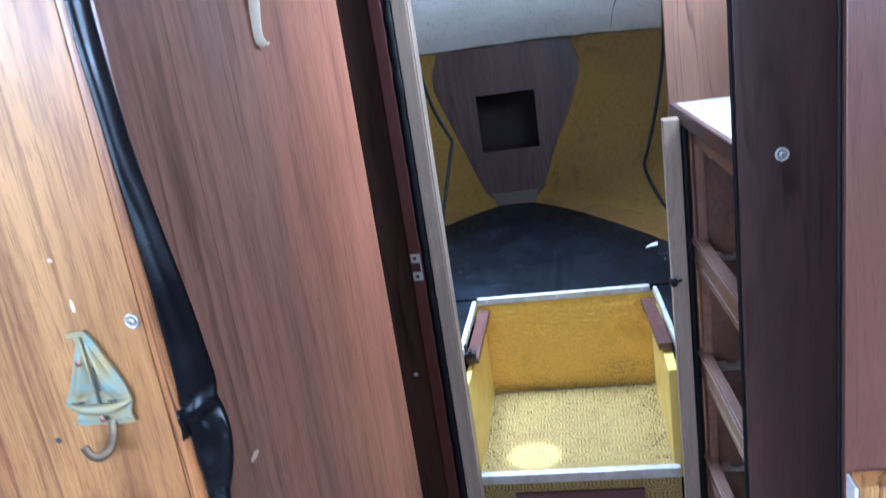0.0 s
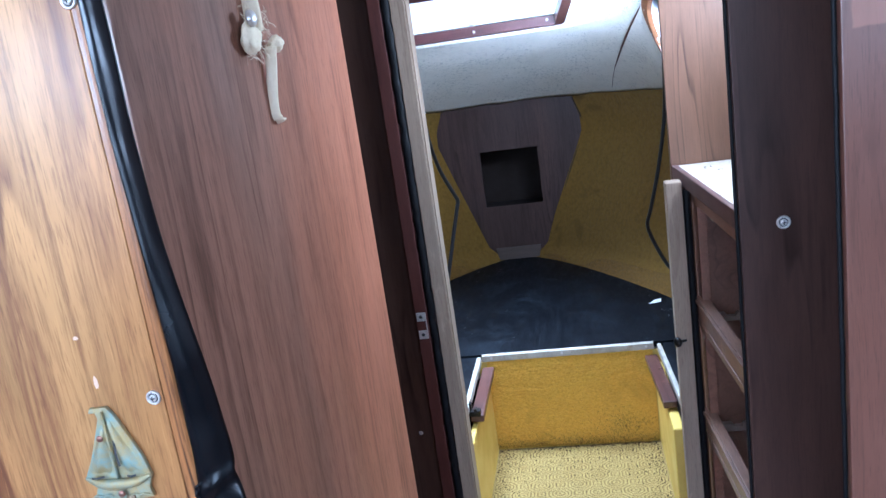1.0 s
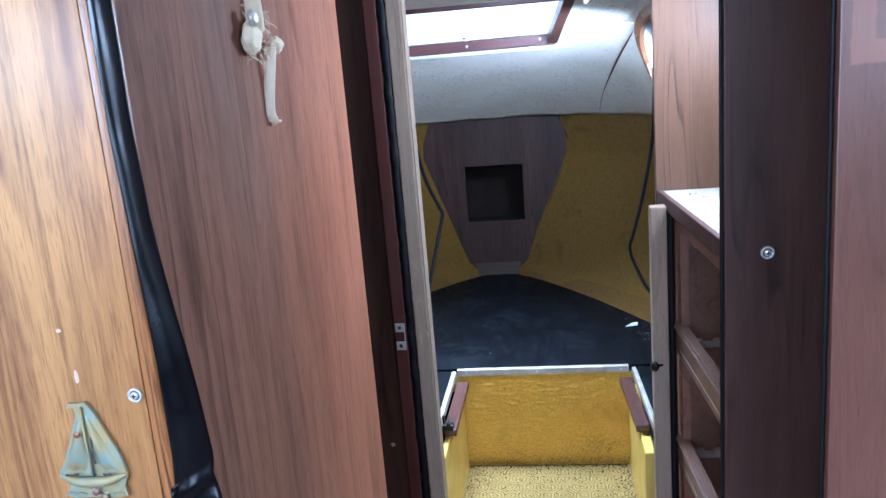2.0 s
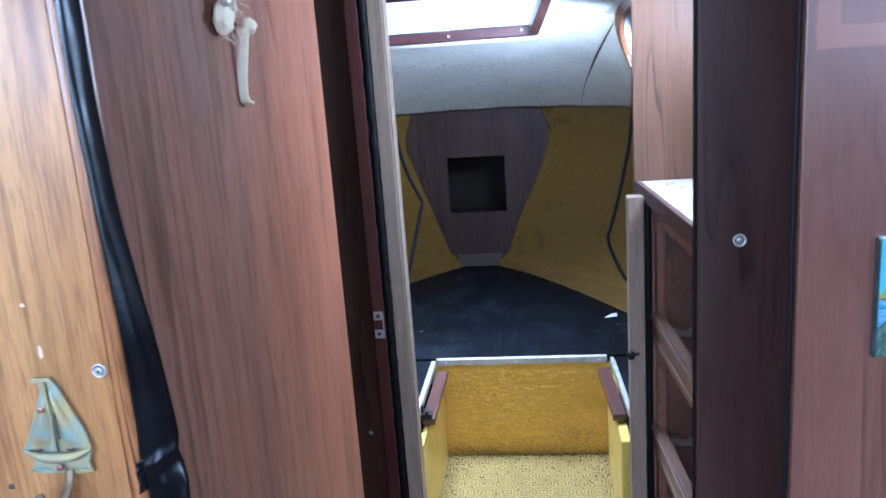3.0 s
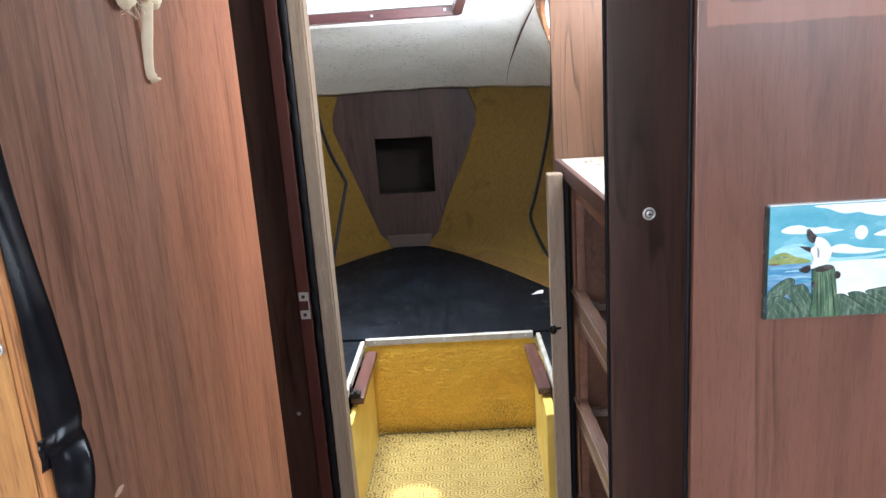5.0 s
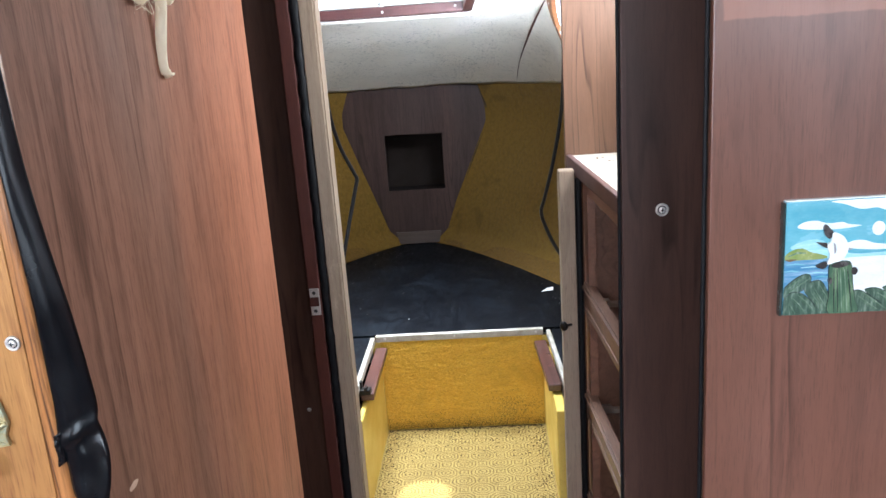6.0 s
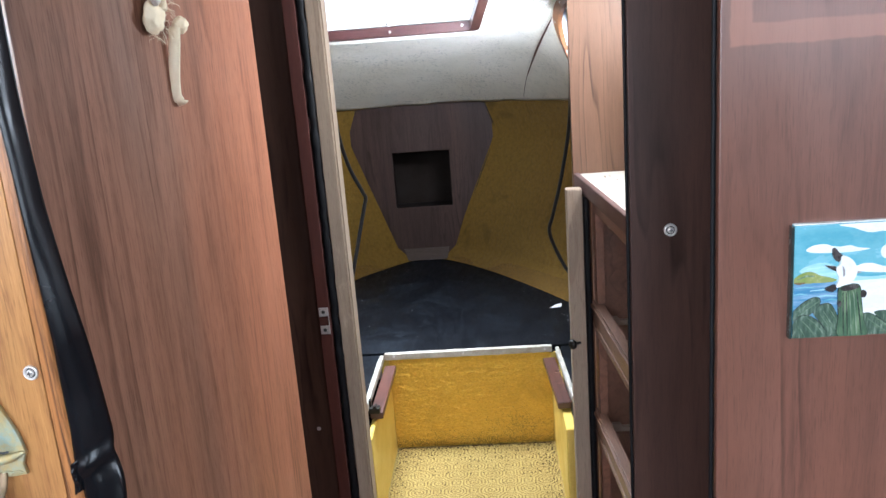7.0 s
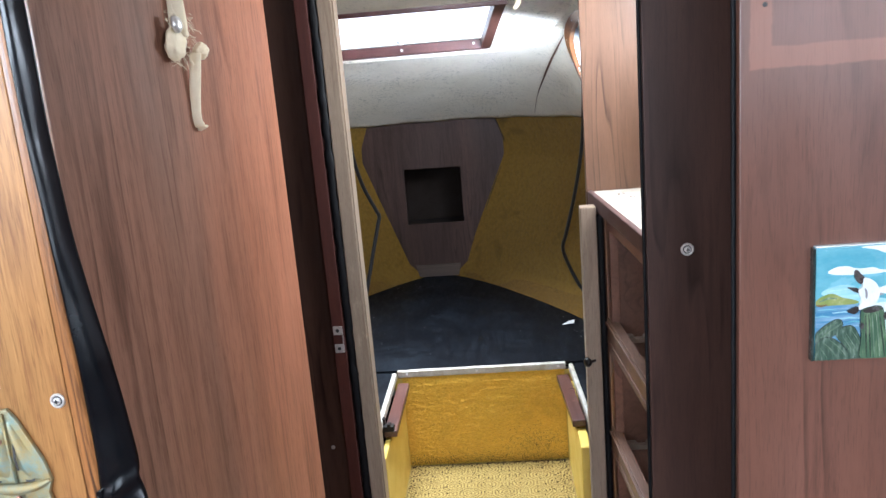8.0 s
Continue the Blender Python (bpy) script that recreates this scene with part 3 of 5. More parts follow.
# starboard: two bulkheads with black welts
w4 = thing("wall_4", (0.8, 0.78, 0), "faded reddish-brown veneer bulkhead with a ghost mark", "wall", kind="structure")
part("panel", box(0.301, 1.3, 0.765, 0.787, 0, 1.86, 0.0015), GHOST, w4)
part("welt", tube(gasket_line(0.2985, 0, 1.7, 0.775, 0.0005, 2.0, 2), 0.0024, 8), GASKET, w4, "thin black welt on the edge", smooth=True)
w5 = thing("wall_5", (0.6, 1.165, 0), "very dark mahogany veneer bulkhead", "wall", kind="structure")
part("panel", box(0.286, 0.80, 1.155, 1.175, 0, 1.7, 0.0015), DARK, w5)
part("welt", tube(gasket_line(0.2838, 0, 1.7, 1.165, 0.0004, 5.0, 2), 0.0026, 8), GASKET, w5, "thin black welt on the edge", smooth=True)

# starboard half of the forward bulkhead above the counter
w6 = thing("wall_6", (0.6, 1.79, 0), "warm brown veneer bulkhead above the counter", "wall", kind="structure")
part("panel", box(0.272, 0.80, 1.786, 1.806, 0, 1.7, 0.0015), WARM, w6)

# cabin side with a portlight beside the counter
side = thing("wall_7", (0.49, 1.5, 1.11), "white cabin side with a rectangular portlight", "wall", kind="structure")
for y0, y1, z0, z1 in ((1.176, 1.785, 1.106, 1.395), (1.176, 1.785, 1.605, 1.7), (1.176, 1.285, 1.395, 1.605), (1.715, 1.785, 1.395, 1.605)):
    part("panel", box(0.47, 0.49, y0, y1, z0, z1), HEADLINER, side)

# ---- forepeak: hull, berth, liner ----


FLARE = [(0.40, -0.06), (0.545, 0.014), (0.60, 0.072), (0.88, 0.172), (1.04, 0.228), (1.10, 0.226), (1.20, 0.19), (1.32, 0.17)]


def hull_offset(y, z):
    """Half breadth of the lined hull at y and z, from the centreline."""
    base = 0.67 * max(0.0, 3.285 - y) ** 0.73
    for (za, fa), (zb, fb) in zip(FLARE, FLARE[1:]):
        if z <= zb:
            return base + fa + (fb - fa) * (z - za) / (zb - za) + 0.05 * max(0, 3.25 - y) * max(0, z - 1.0) / 0.3
    return base + FLARE[-1][1]


for side_name, s in (("wall_hull_port", -1), ("wall_hull_starboard", 1)):
    def hull(u, v, s=s):
        y = 3.28 - 1.47 * u
        z = 0.40 + 0.92 * v ** 0.8
        shoulder = 0.024 * max(0, min(1, (z - 0.72) / 0.3)) * max(0, min(1, (y - 2.5) / 0.6)) if s > 0 else 0
        return Vector((XC + s * (hull_offset(y, z) + shoulder), y, z))
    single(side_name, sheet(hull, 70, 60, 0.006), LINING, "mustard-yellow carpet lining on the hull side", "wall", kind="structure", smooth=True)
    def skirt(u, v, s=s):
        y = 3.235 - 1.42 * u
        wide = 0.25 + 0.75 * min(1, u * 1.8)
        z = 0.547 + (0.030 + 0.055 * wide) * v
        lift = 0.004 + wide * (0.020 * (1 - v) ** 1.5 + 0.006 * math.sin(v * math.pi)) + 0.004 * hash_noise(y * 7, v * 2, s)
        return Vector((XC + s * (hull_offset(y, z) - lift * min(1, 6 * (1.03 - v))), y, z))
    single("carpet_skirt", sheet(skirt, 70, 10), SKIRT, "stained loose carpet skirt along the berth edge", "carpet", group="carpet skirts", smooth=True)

# chain locker bulkhead with its square opening
lock = thing("wall_bow", (XC, 3.25, 0.5), "weathered grey-brown bulkhead with a square opening", "wall", kind="structure")
hx0, hx1, hz0, hz1 = -0.302, -0.070, 0.772, 1.0
RIM = [(-0.272, 0.556), (-0.108, 0.556), (-0.058, 0.60), (0.053, 0.88), (0.124, 1.04), (0.122, 1.085), (0.080, 1.20), (-0.435, 1.20), (-0.480, 1.075), (-0.482, 1.04), (-0.417, 0.88), (-0.322, 0.60)]


def rim_part(points):
    return wall_xz(points, 3.25, 3.265)


part("panel", rim_part([RIM[0], RIM[1], RIM[2], (0.006, 0.772), (-0.386, 0.772), RIM[11]]), ASH, lock)
part("panel", rim_part([(hx1, hz0), (0.006, 0.772), RIM[3], RIM[4], RIM[5], (0.106, 1.13), (hx1, 1.13)]), ASH, lock)
part("panel", rim_part([(hx0, hz0), (hx0, 1.13), (-0.46, 1.13), RIM[8], RIM[9], RIM[10], (-0.386, 0.772)]), ASH, lock)
part("panel", rim_part([(hx0, hz1), (hx1, hz1), (hx1, 1.13), (hx0, 1.13)]), ASH, lock)
part("panel", rim_part([(-0.46, 1.13), (0.106, 1.13), RIM[6], RIM[7]]), ASH, lock)
part("lower_strip", wall_xz([(-0.272, 0.548), (-0.108, 0.548), (-0.098, 0.598), (-0.284, 0.598)], 3.238, 3.2485, 0.002), ASH_PALE, lock, "pale worn strip along the bottom")
well_in = thing("chain_locker", (XC, 3.5, 0.5), "dark empty locker behind the opening", "locker")
part("back", box(-0.345, -0.030, 3.63, 3.65, 0.70, 1.08), LOCKER, well_in)
part("side", box(-0.355, -0.345, 3.266, 3.65, 0.70, 1.08), LOCKER, well_in)
part("side", box(-0.030, -0.020, 3.266, 3.65, 0.70, 1.08), LOCKER, well_in)
part("bottom", box(-0.345, -0.030, 3.266, 3.63, 0.70, 0.72), LOCKER, well_in)
part("top", box(-0.345, -0.030, 3.266, 3.63, 1.06, 1.08), LOCKER, well_in)

# berth boards round the footwell
BZ = 0.545
berth = thing("berth", (0, 2.2, 0), "v-shaped berth of scuffed black boards with a footwell", "berth")


def outline(y, s):
    return XC + s * (hull_offset(y, BZ) + 0.01)


ys = [2.206 + (3.25 - 2.206) * k / 14 for k in range(15)]
part("berth_board", prism([(outline(y, -1), y, BZ) for y in ys] + [(outline(y, 1), y, BZ) for y in reversed(ys)], (0, 0, -0.016)), BERTH, berth)
part("berth_board", prism([(-0.262, 1.80, BZ - 0.006), (-0.262, 2.204, BZ - 0.006), (outline(2.2, -1), 2.204, BZ - 0.006), (outline(1.8, -1), 1.80, BZ - 0.006)], (0, 0, -0.014)), BERTH, berth)
part("berth_board", prism([(0.262, 1.812, BZ - 0.006), (0.262, 2.204, BZ - 0.006), (outline(2.2, 1), 2.204, BZ - 0.006), (outline(1.8, 1), 1.812, BZ - 0.006)], (0, 0, -0.014)), BERTH, berth)
strip = part("edge_strip", box(-0.250, 0.236, 2.188, 2.2055, BZ - 0.016, BZ + 0.002, 0.0015), ALLOY, berth, "dull aluminium edge strip with screws")
for x in (-0.222, -0.02, 0.215):
    part("screw", lathe([(0.0035, 0), (0.0035, 0.0012), (0.0015, 0.002)], (x, 2.1876, BZ - 0.006), (0, -1, 0), 10), STEEL, strip)
part("edge_strip", plank((-0.2580, 1.806, BZ - 0.010), (-0.2575, 2.19, BZ - 0.010), 0.013, 0.020, 0.003), ALLOY, berth, "chipped white edge strip")
part("edge_strip", plank((0.2640, 1.815, BZ - 0.010), (0.2500, 2.19, BZ - 0.010), 0.012, 0.020, 0.003), ALLOY, berth, "chipped white edge strip")


def pile(u, v):
    x, z = -0.238 + 0.470 * u, 0.246 + (BZ - 0.018 - 0.246) * v
    edge = min(1, 12 * min(u, 1 - u)) * min(1, 10 * v) * min(1, 14 * (1 - v))
    return Vector((x, 2.196 - edge * (0.005 + 0.0040 * hash_noise(x * 34, z * 120, 0) + 0.0025 * hash_noise(x * 120, z * 260, 2) + 0.003 * hash_noise(x * 9, z * 9, 7)), z))


part("carpet_panel", sheet(pile, 190, 130), CARPET, berth, "gold pile carpet on the footwell's end", smooth=True)
rng = random.Random(21)
bm = bmesh.new()
for k in range(20000):
    p = pile(rng.uniform(0.005, 0.995), rng.uniform(0.0, 1.0) ** 1.15)
    tip = p + Vector((rng.gauss(0, 0.0022), -rng.uniform(0.002, 0.006), rng.gauss(-0.0025, 0.0025)))
    a = rng.uniform(0, math.pi)
    w = Vector((math.cos(a), 0, math.sin(a))) * rng.uniform(0.0004, 0.0008)
    bm.faces.new([bm.verts.new(c) for c in (p - w, p + w, tip)])
tagged(part("pile_fibre", bm, TUFT, berth, "loose gold carpet fibres"), kind="stuff")
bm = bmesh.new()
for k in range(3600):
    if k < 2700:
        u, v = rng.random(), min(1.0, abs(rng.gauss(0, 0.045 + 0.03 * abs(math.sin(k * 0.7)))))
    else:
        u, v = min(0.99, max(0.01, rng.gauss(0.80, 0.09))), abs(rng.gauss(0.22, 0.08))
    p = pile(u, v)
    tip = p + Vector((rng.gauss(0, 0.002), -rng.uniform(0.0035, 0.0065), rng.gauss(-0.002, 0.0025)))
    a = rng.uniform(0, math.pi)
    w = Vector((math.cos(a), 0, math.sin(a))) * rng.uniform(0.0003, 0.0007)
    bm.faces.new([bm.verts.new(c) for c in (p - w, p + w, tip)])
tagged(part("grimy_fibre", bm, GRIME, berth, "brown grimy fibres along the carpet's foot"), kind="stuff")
part("end_board", box(-0.262, 0.258, 2.197, 2.204, 0.2, BZ - 0.021), YELLOW, berth)
for s, x0, x1 in ((-1, -0.250, -0.236), (1, 0.234, 0.2580)):
    part("side_panel", prism([(x0, 1.775 if s < 0 else 1.785, 0.2), (x1, 1.775 if s < 0 else 1.785, 0.2), (x1, 2.194, 0.2), (x0, 2.194, 0.2)], (0, 0, 0.290), 0.005, 3), YELLOW, berth, "yellow painted plywood side")
part("cap_rail", plank((-0.2345, 1.872, 0.506), (-0.2335, 2.184, 0.506), 0.033, 0.018, 0.003), RED_Y, berth, "worn red-brown wooden cap rail")
part("cap_rail", plank((0.2410, 1.880, 0.506), (0.2255, 2.184, 0.506), 0.034, 0.018, 0.003), RED_Y, berth, "worn red-brown wooden cap rail")

# step with patterned vinyl
step = thing("step", (0, 1.97, 0), "footwell step covered in gold octagon-pattern vinyl", "step")
part("tread", box(-0.236, 0.234, 1.772, 2.194, 0.225, 0.245), VINYL, step)
part("nosing", box(-0.240, 0.246, 1.752, 1.772, 0.222, 0.248, 0.003), ALLOY, step, "grey metal nosing")
part("riser", box(-0.240, 0.246, 1.762, 1.772, 0.0, 0.222), VINYL, step)
part("drawer_front", box(-0.155, 0.158, 1.748, 1.7615, 0.03, 0.194, 0.003), RED_X, step, "dark red-brown drawer front")

# liner: a moulded overhead that drops to a lip at the bow and the sides
LIP = smooth_line([(XC - 0.575, 1.80, 1.215), (XC - 0.575, 2.3, 1.212), (XC - 0.55, 2.75, 1.20), (XC - 0.42, 3.08, 1.195), (XC - 0.2, 3.20, 1.192),
                   (XC, 3.215, 1.192), (XC + 0.2, 3.20, 1.192), (XC + 0.42, 3.08, 1.19), (XC + 0.55, 2.75, 1.20), (XC + 0.565, 2.3, 1.212), (XC + 0.565, 1.80, 1.215)], 8)
CROWN = smooth_line([(XC - 0.47, 1.80, 0), (XC - 0.46, 2.1, 0), (XC - 0.40, 2.36, 0), (XC - 0.30, 2.442, 0), (XC - 0.15, 2.447, 0),
                     (XC, 2.447, 0), (XC + 0.15, 2.447, 0), (XC + 0.30, 2.442, 0), (XC + 0.40, 2.36, 0), (XC + 0.46, 2.1, 0), (XC + 0.47, 1.80, 0)], 8)


def deck_z(y):
    return 1.449 + 0.205 * (2.43 - y)


for p in CROWN:
    p.z = deck_z(p.y) - 0.01


def liner(u, v):
    k = u * (len(LIP) - 1)
    i = min(int(k), len(LIP) - 2)
    a, b = LIP[i].lerp(LIP[i + 1], k - i), CROWN[i].lerp(CROWN[i + 1], k - i)
    p = a.lerp(b, v)
    p.z = a.z + (b.z - a.z) * (0.62 * v + 0.38 * math.sin(v * math.pi / 2))
    p.z += 0.004 * hash_noise(p.x * 5, p.y * 5, 0) * (1 - abs(2 * v - 1))
    if v < 0.03:
        p.z += 0.004 * hash_noise(p.x * 9, p.y * 9, 3)
    return p


roof = thing("ceiling_forepeak", (XC, 2.5, 1.2), "spotted off-white padded headliner with a torn seam", "ceiling", kind="structure")
HX0F, HX1F, HX0A, HX1A, HYF, HYA = -0.425, 0.076, -0.46, 0.118, 2.44, 1.965     # hatch opening, forward and aft

# the oval portlight lies in the starboard drop of the liner
PY, PZ, PRY, PRZ, PAFT, PLOW = 1.95, 1.33, 0.352, 0.158, 1.835, 1.236
GRID = [(u, v, liner(u, v)) for u in [0.70 + 0.30 * i / 240 for i in range(241)] for v in [j / 100 for j in range(101)]]
GY = np.array([g[2].y for g in GRID])
GZ = np.array([g[2].z for g in GRID])


def on_liner(y, z, out=0.0):
    d = (GY - y) ** 2 + (GZ - z) ** 2
    k = np.argsort(d)[:4]
    w = 1 / (d[k] + 1e-7)
    x = sum(GRID[i][2].x * q for i, q in zip(k, w)) / w.sum()
    return Vector((x - out, y, z))


bm = sheet(liner, 200, 40)
gone = [f for f in bm.faces if f.calc_center_median().x > 0.1 and f.calc_center_median().y > PAFT and f.calc_center_median().z > PLOW and ((f.calc_center_median().y - PY) / PRY) ** 2 + ((f.calc_center_median().z - PZ) / PRZ) ** 2 < 1.0]
bmesh.ops.delete(bm, geom=gone, context="FACES")
bmesh.ops.recalc_face_normals(bm, faces=bm.faces)
bmesh.ops.solidify(bm, geom=bm.faces[:], thickness=0.004)
part("headliner", bm, HEADLINER, roof, smooth=True)


def crown_ring():
    """The flat crown between the drop and the hatch opening."""
    bm = bmesh.new()
    n = len(CROWN)
    outer = [bm.verts.new(p) for p in CROWN]
    corners = [Vector((HX0A, HYA, 0)), Vector((HX0F, HYF, 0)), Vector((HX1F, HYF, 0)), Vector((HX1A, HYA, 0))]
    lengths = [(b - a).length for a, b in zip(corners, corners[1:])]
    total = sum(lengths)
    inner = []
    for k in range(n):
        d = total * k / (n - 1)
        for (a, b), l in zip(zip(corners, corners[1:]), lengths):
            if d <= l + 1e-6:
                p = a.lerp(b, d / l)
                break
            d -= l
        p.z = deck_z(p.y)
        inner.append(bm.verts.new(p))
    for k in range(n - 1):
        bm.faces.new((outer[k], outer[k + 1], inner[k + 1], inner[k]))
    back = [bm.verts.new((x, 1.79, deck_z(1.79))) for x in (XC - 0.47, XC + 0.47)]
    bm.faces.new((outer[0], inner[0], inner[-1], outer[-1], back[1], back[0]))
    bmesh.ops.recalc_face_normals(bm, faces=bm.faces)
    bmesh.ops.solidify(bm, geom=bm.faces[:], thickness=0.006)
    return bm


part("crown", crown_ring(), HEADLINER, roof)
# decks close the forepeak from the sky
def sheer(y, s):
    return XC + s * (hull_offset(y, 1.2) + 0.06)


ahead = [2.50 + 0.78 * k / 10 for k in range(11)]
part("deck", prism([(sheer(y, -1), y, 1.66) for y in ahead] + [(XC - 0.12, 3.66, 1.66), (XC + 0.12, 3.66, 1.66)] + [(sheer(y, 1), y, 1.66) for y in reversed(ahead)], (0, 0, 0.04)), GEL, roof)
for s, inner in ((-1, -0.50), (1, 0.17)):
    part("deck", prism([(inner, 1.79, 1.66), (inner, 2.499, 1.66)] + [(sheer(y, s), y, 1.66) for y in (2.499, 2.3, 2.1, 1.95, 1.79)], (0, 0, 0.04)), GEL, roof)
part("deck", box(-0.499, 0.169, 1.79, 1.93, 1.66, 1.70), GEL, roof)
for s in (-1, 1):
    def topside(u, v, s=s):
        y = 3.70 - 1.91 * u
        z = 0.10 + 1.56 * v
        wide = hull_offset(min(y, 3.25), max(0.42, min(1.30, z))) + 0.05
        if y > 3.25:
            wide *= 1 - 0.22 * (y - 3.25) / 0.45
        return Vector((XC + s * wide, y, z))
    single("hull", sheet(topside, 50, 24), GEL, "grey moulded outer hull side", "hull", kind="structure", smooth=True)
single("stem", box(XC - 0.33, XC + 0.33, 3.70, 3.73, 0.10, 1.66), GEL, "grey moulded bow plate", "hull", kind="structure")

# hatch
hatch = thing("hatch", (XC, 2.2, 1.45), "forehatch with a red-brown wooden frame and milky acrylic pane", "hatch")


def rail(a, b, width, depth):
    a, b = Vector(a), Vector(b)
    along = (b - a).normalized()
    across = Vector((along.y, -along.x, 0)).normalized() * width
    return prism([a, a + across, a + across + Vector((0, 0, depth)), a + Vector((0, 0, depth))], b - a, 0.002)


zf, za = 1.4415, 1.5285
RX0F, RX1F, RX0A, RX1A, RYF, RYA = -0.405, 0.056, -0.44, 0.098, 2.420, 1.985     # inner edges of the frame


def hatch_bar(a, b, c, d, rise):
    """A bar between four corners of its underside."""
    return prism([a, b, c, d], (0, 0, rise), 0.002)


def hz(y):
    return zf + (za - zf) * (RYF - y) / (RYF - RYA)


part("frame_rail", hatch_bar((RX0F - 0.03, RYF, hz(RYF)), (RX1F + 0.03, RYF, hz(RYF)), (RX1F + 0.03, RYF + 0.024, hz(RYF + 0.024)), (RX0F - 0.03, RYF + 0.024, hz(RYF + 0.024)), 0.027), RED_X, hatch)
part("frame_rail", hatch_bar((RX0A - 0.03, RYA - 0.024, hz(RYA)), (RX1A + 0.03, RYA - 0.024, hz(RYA)), (RX1A + 0.03, RYA, hz(RYA)), (RX0A - 0.03, RYA, hz(RYA)), 0.027), RED_X, hatch)
part("frame_rail", hatch_bar((RX1F, RYF - 0.0015, hz(RYF)), (RX1A, RYA + 0.0015, hz(RYA)), (RX1A + 0.027, RYA + 0.0015, hz(RYA)), (RX1F + 0.027, RYF - 0.0015, hz(RYF)), 0.029), RED_Y, hatch)
part("frame_rail", hatch_bar((RX0F, RYF - 0.0015, hz(RYF)), (RX0A, RYA + 0.0015, hz(RYA)), (RX0A - 0.027, RYA + 0.0015, hz(RYA)), (RX0F - 0.027, RYF - 0.0015, hz(RYF)), 0.029), RED_Y, hatch)
part("pane", prism([(RX0A - 0.03, RYA - 0.03, hz(RYA) + 0.031), (RX1A + 0.03, RYA - 0.03, hz(RYA) + 0.031), (RX1F + 0.03, RYF + 0.03, hz(RYF) + 0.030), (RX0F - 0.03, RYF + 0.03, hz(RYF) + 0.030)], (0, 0, 0.008)), ACRYLIC, hatch, "sunlit milky acrylic pane")
HYF = RYF + 0.021
latch = part("latch", lathe([(0.014, 0), (0.014, 0.004), (0.009, 0.007), (0.009, 0.012)], (-0.176, HYF - 0.022, zf + 0.040), (0, -1, 0.1), 20), WHITE, hatch, "white round latch knob", smooth=True)
part("lever", box(-0.204, -0.148, HYF - 0.034, HYF - 0.028, zf + 0.038, zf + 0.043, 0.002), WHITE, latch)
part("screw", lathe([(0.004, 0), (0.003, 0.002)], (-0.176, HYF - 0.0215, zf + 0.012), (0, -1, 0), 10), STEEL, hatch)
part("screw", lathe([(0.004, 0), (0.003, 0.002)], (0.035, HYF - 0.0215, zf + 0.016), (0, -1, 0), 10), STEEL, hatch)

# ---- starboard locker, post and counter ----
case = thing("bookcase", (0.45, 1.5, 0), "open dark-brown bookcase with moulded fiddle rails under the counter", "bookcase")


def face_x(y):
    return 0.297 + (1.67 - y) * 0.055


def face_plank(y0, y1, z0, z1, proud=0.0, depth=0.018, bevel=0.0015):
    return prism([(face_x(y0) - proud, y0, z0), (face_x(y0) - proud + depth, y0, z0), (face_x(y1) - proud + depth, y1, z0), (face_x(y1) - proud, y1, z0)], (0, 0, z1 - z0), bevel)


part("stile", face_plank(1.640, 1.672, 0.0, 1.074), SHELF, case)
part("stile", face_plank(1.180, 1.205, 0.0, 1.074), SHELF, case)
part("top_rail", face_plank(1.205, 1.640, 1.045, 1.074), SHELF, case)
for zt in (0.849, 0.597, 0.345):
    rail_part = part("fiddle_rail", face_plank(1.205, 1.672, zt - 0.068, zt - 0.0205, 0.004), FIDDLE, case)
    for z0, z1, proud in ((0.000, 0.0060, 0.006), (0.0066, 0.0135, 0.010), (0.0141, 0.0200, 0.0065), (0.050, 0.056, 0.006)):
        part("moulding", face_plank(1.203, 1.672, zt - z1, zt - z0, proud, 0.020, 0.0018), FIDDLE, rail_part)
    part("shelf", prism([(face_x(1.2) + 0.016, 1.2, zt - 0.075), (0.409, 1.2, zt - 0.075), (0.409, 1.689, zt - 0.075), (face_x(1.7) + 0.016, 1.689, zt - 0.075)], (0, 0, 0.012)), SHELF, case)
    part("cleat", wall_xz([(face_x(1.6) + 0.028, zt - 0.064), (0.408, zt - 0.064), (0.408, zt - 0.046), (0.372, zt - 0.046), (0.368, zt - 0.053), (face_x(1.6) + 0.05, zt - 0.053), (face_x(1.6) + 0.046, zt - 0.046), (face_x(1.6) + 0.028, zt - 0.046)], 1.676, 1.690), RAWPLY, case, "pale raw cleat")
part("end_panel", box(face_x(1.69) + 0.003, 0.64, 1.691, 1.705, 0, 1.074), SHELF, case)
part("end_panel", box(0.33, 0.64, 1.176, 1.186, 0, 1.074), SHELF, case)
part("back", box(0.41, 0.425, 1.187, 1.690, 0, 1.074), SHELF, case)
part("block", box(face_x(1.6) + 0.02, 0.345, 1.60, 1.64, 1.020, 1.045), RAWPLY, case, "pale wood block under the counter")

counter = thing("counter", (0.5, 1.5, 1.075), "white speckled counter with a worn red-brown edge", "counter")
cx = lambda y: 0.273 + (1.784 - y) * 0.067
part("top", prism([(cx(1.784) + 0.012, 1.784, 1.1055), (cx(1.178) + 0.012, 1.178, 1.1055), (0.50, 1.178, 1.1055), (0.50, 1.784, 1.1055)], (0, 0, -0.030)), TOPS, counter)
part("edge", prism([(cx(1.784), 1.784, 1.077), (cx(1.178), 1.178, 1.077), (cx(1.178) + 0.0125, 1.178, 1.077), (cx(1.784) + 0.0125, 1.784, 1.077)], (0, 0, 0.031), 0.003), NOSE, counter, "worn greyish red-brown wooden edge")

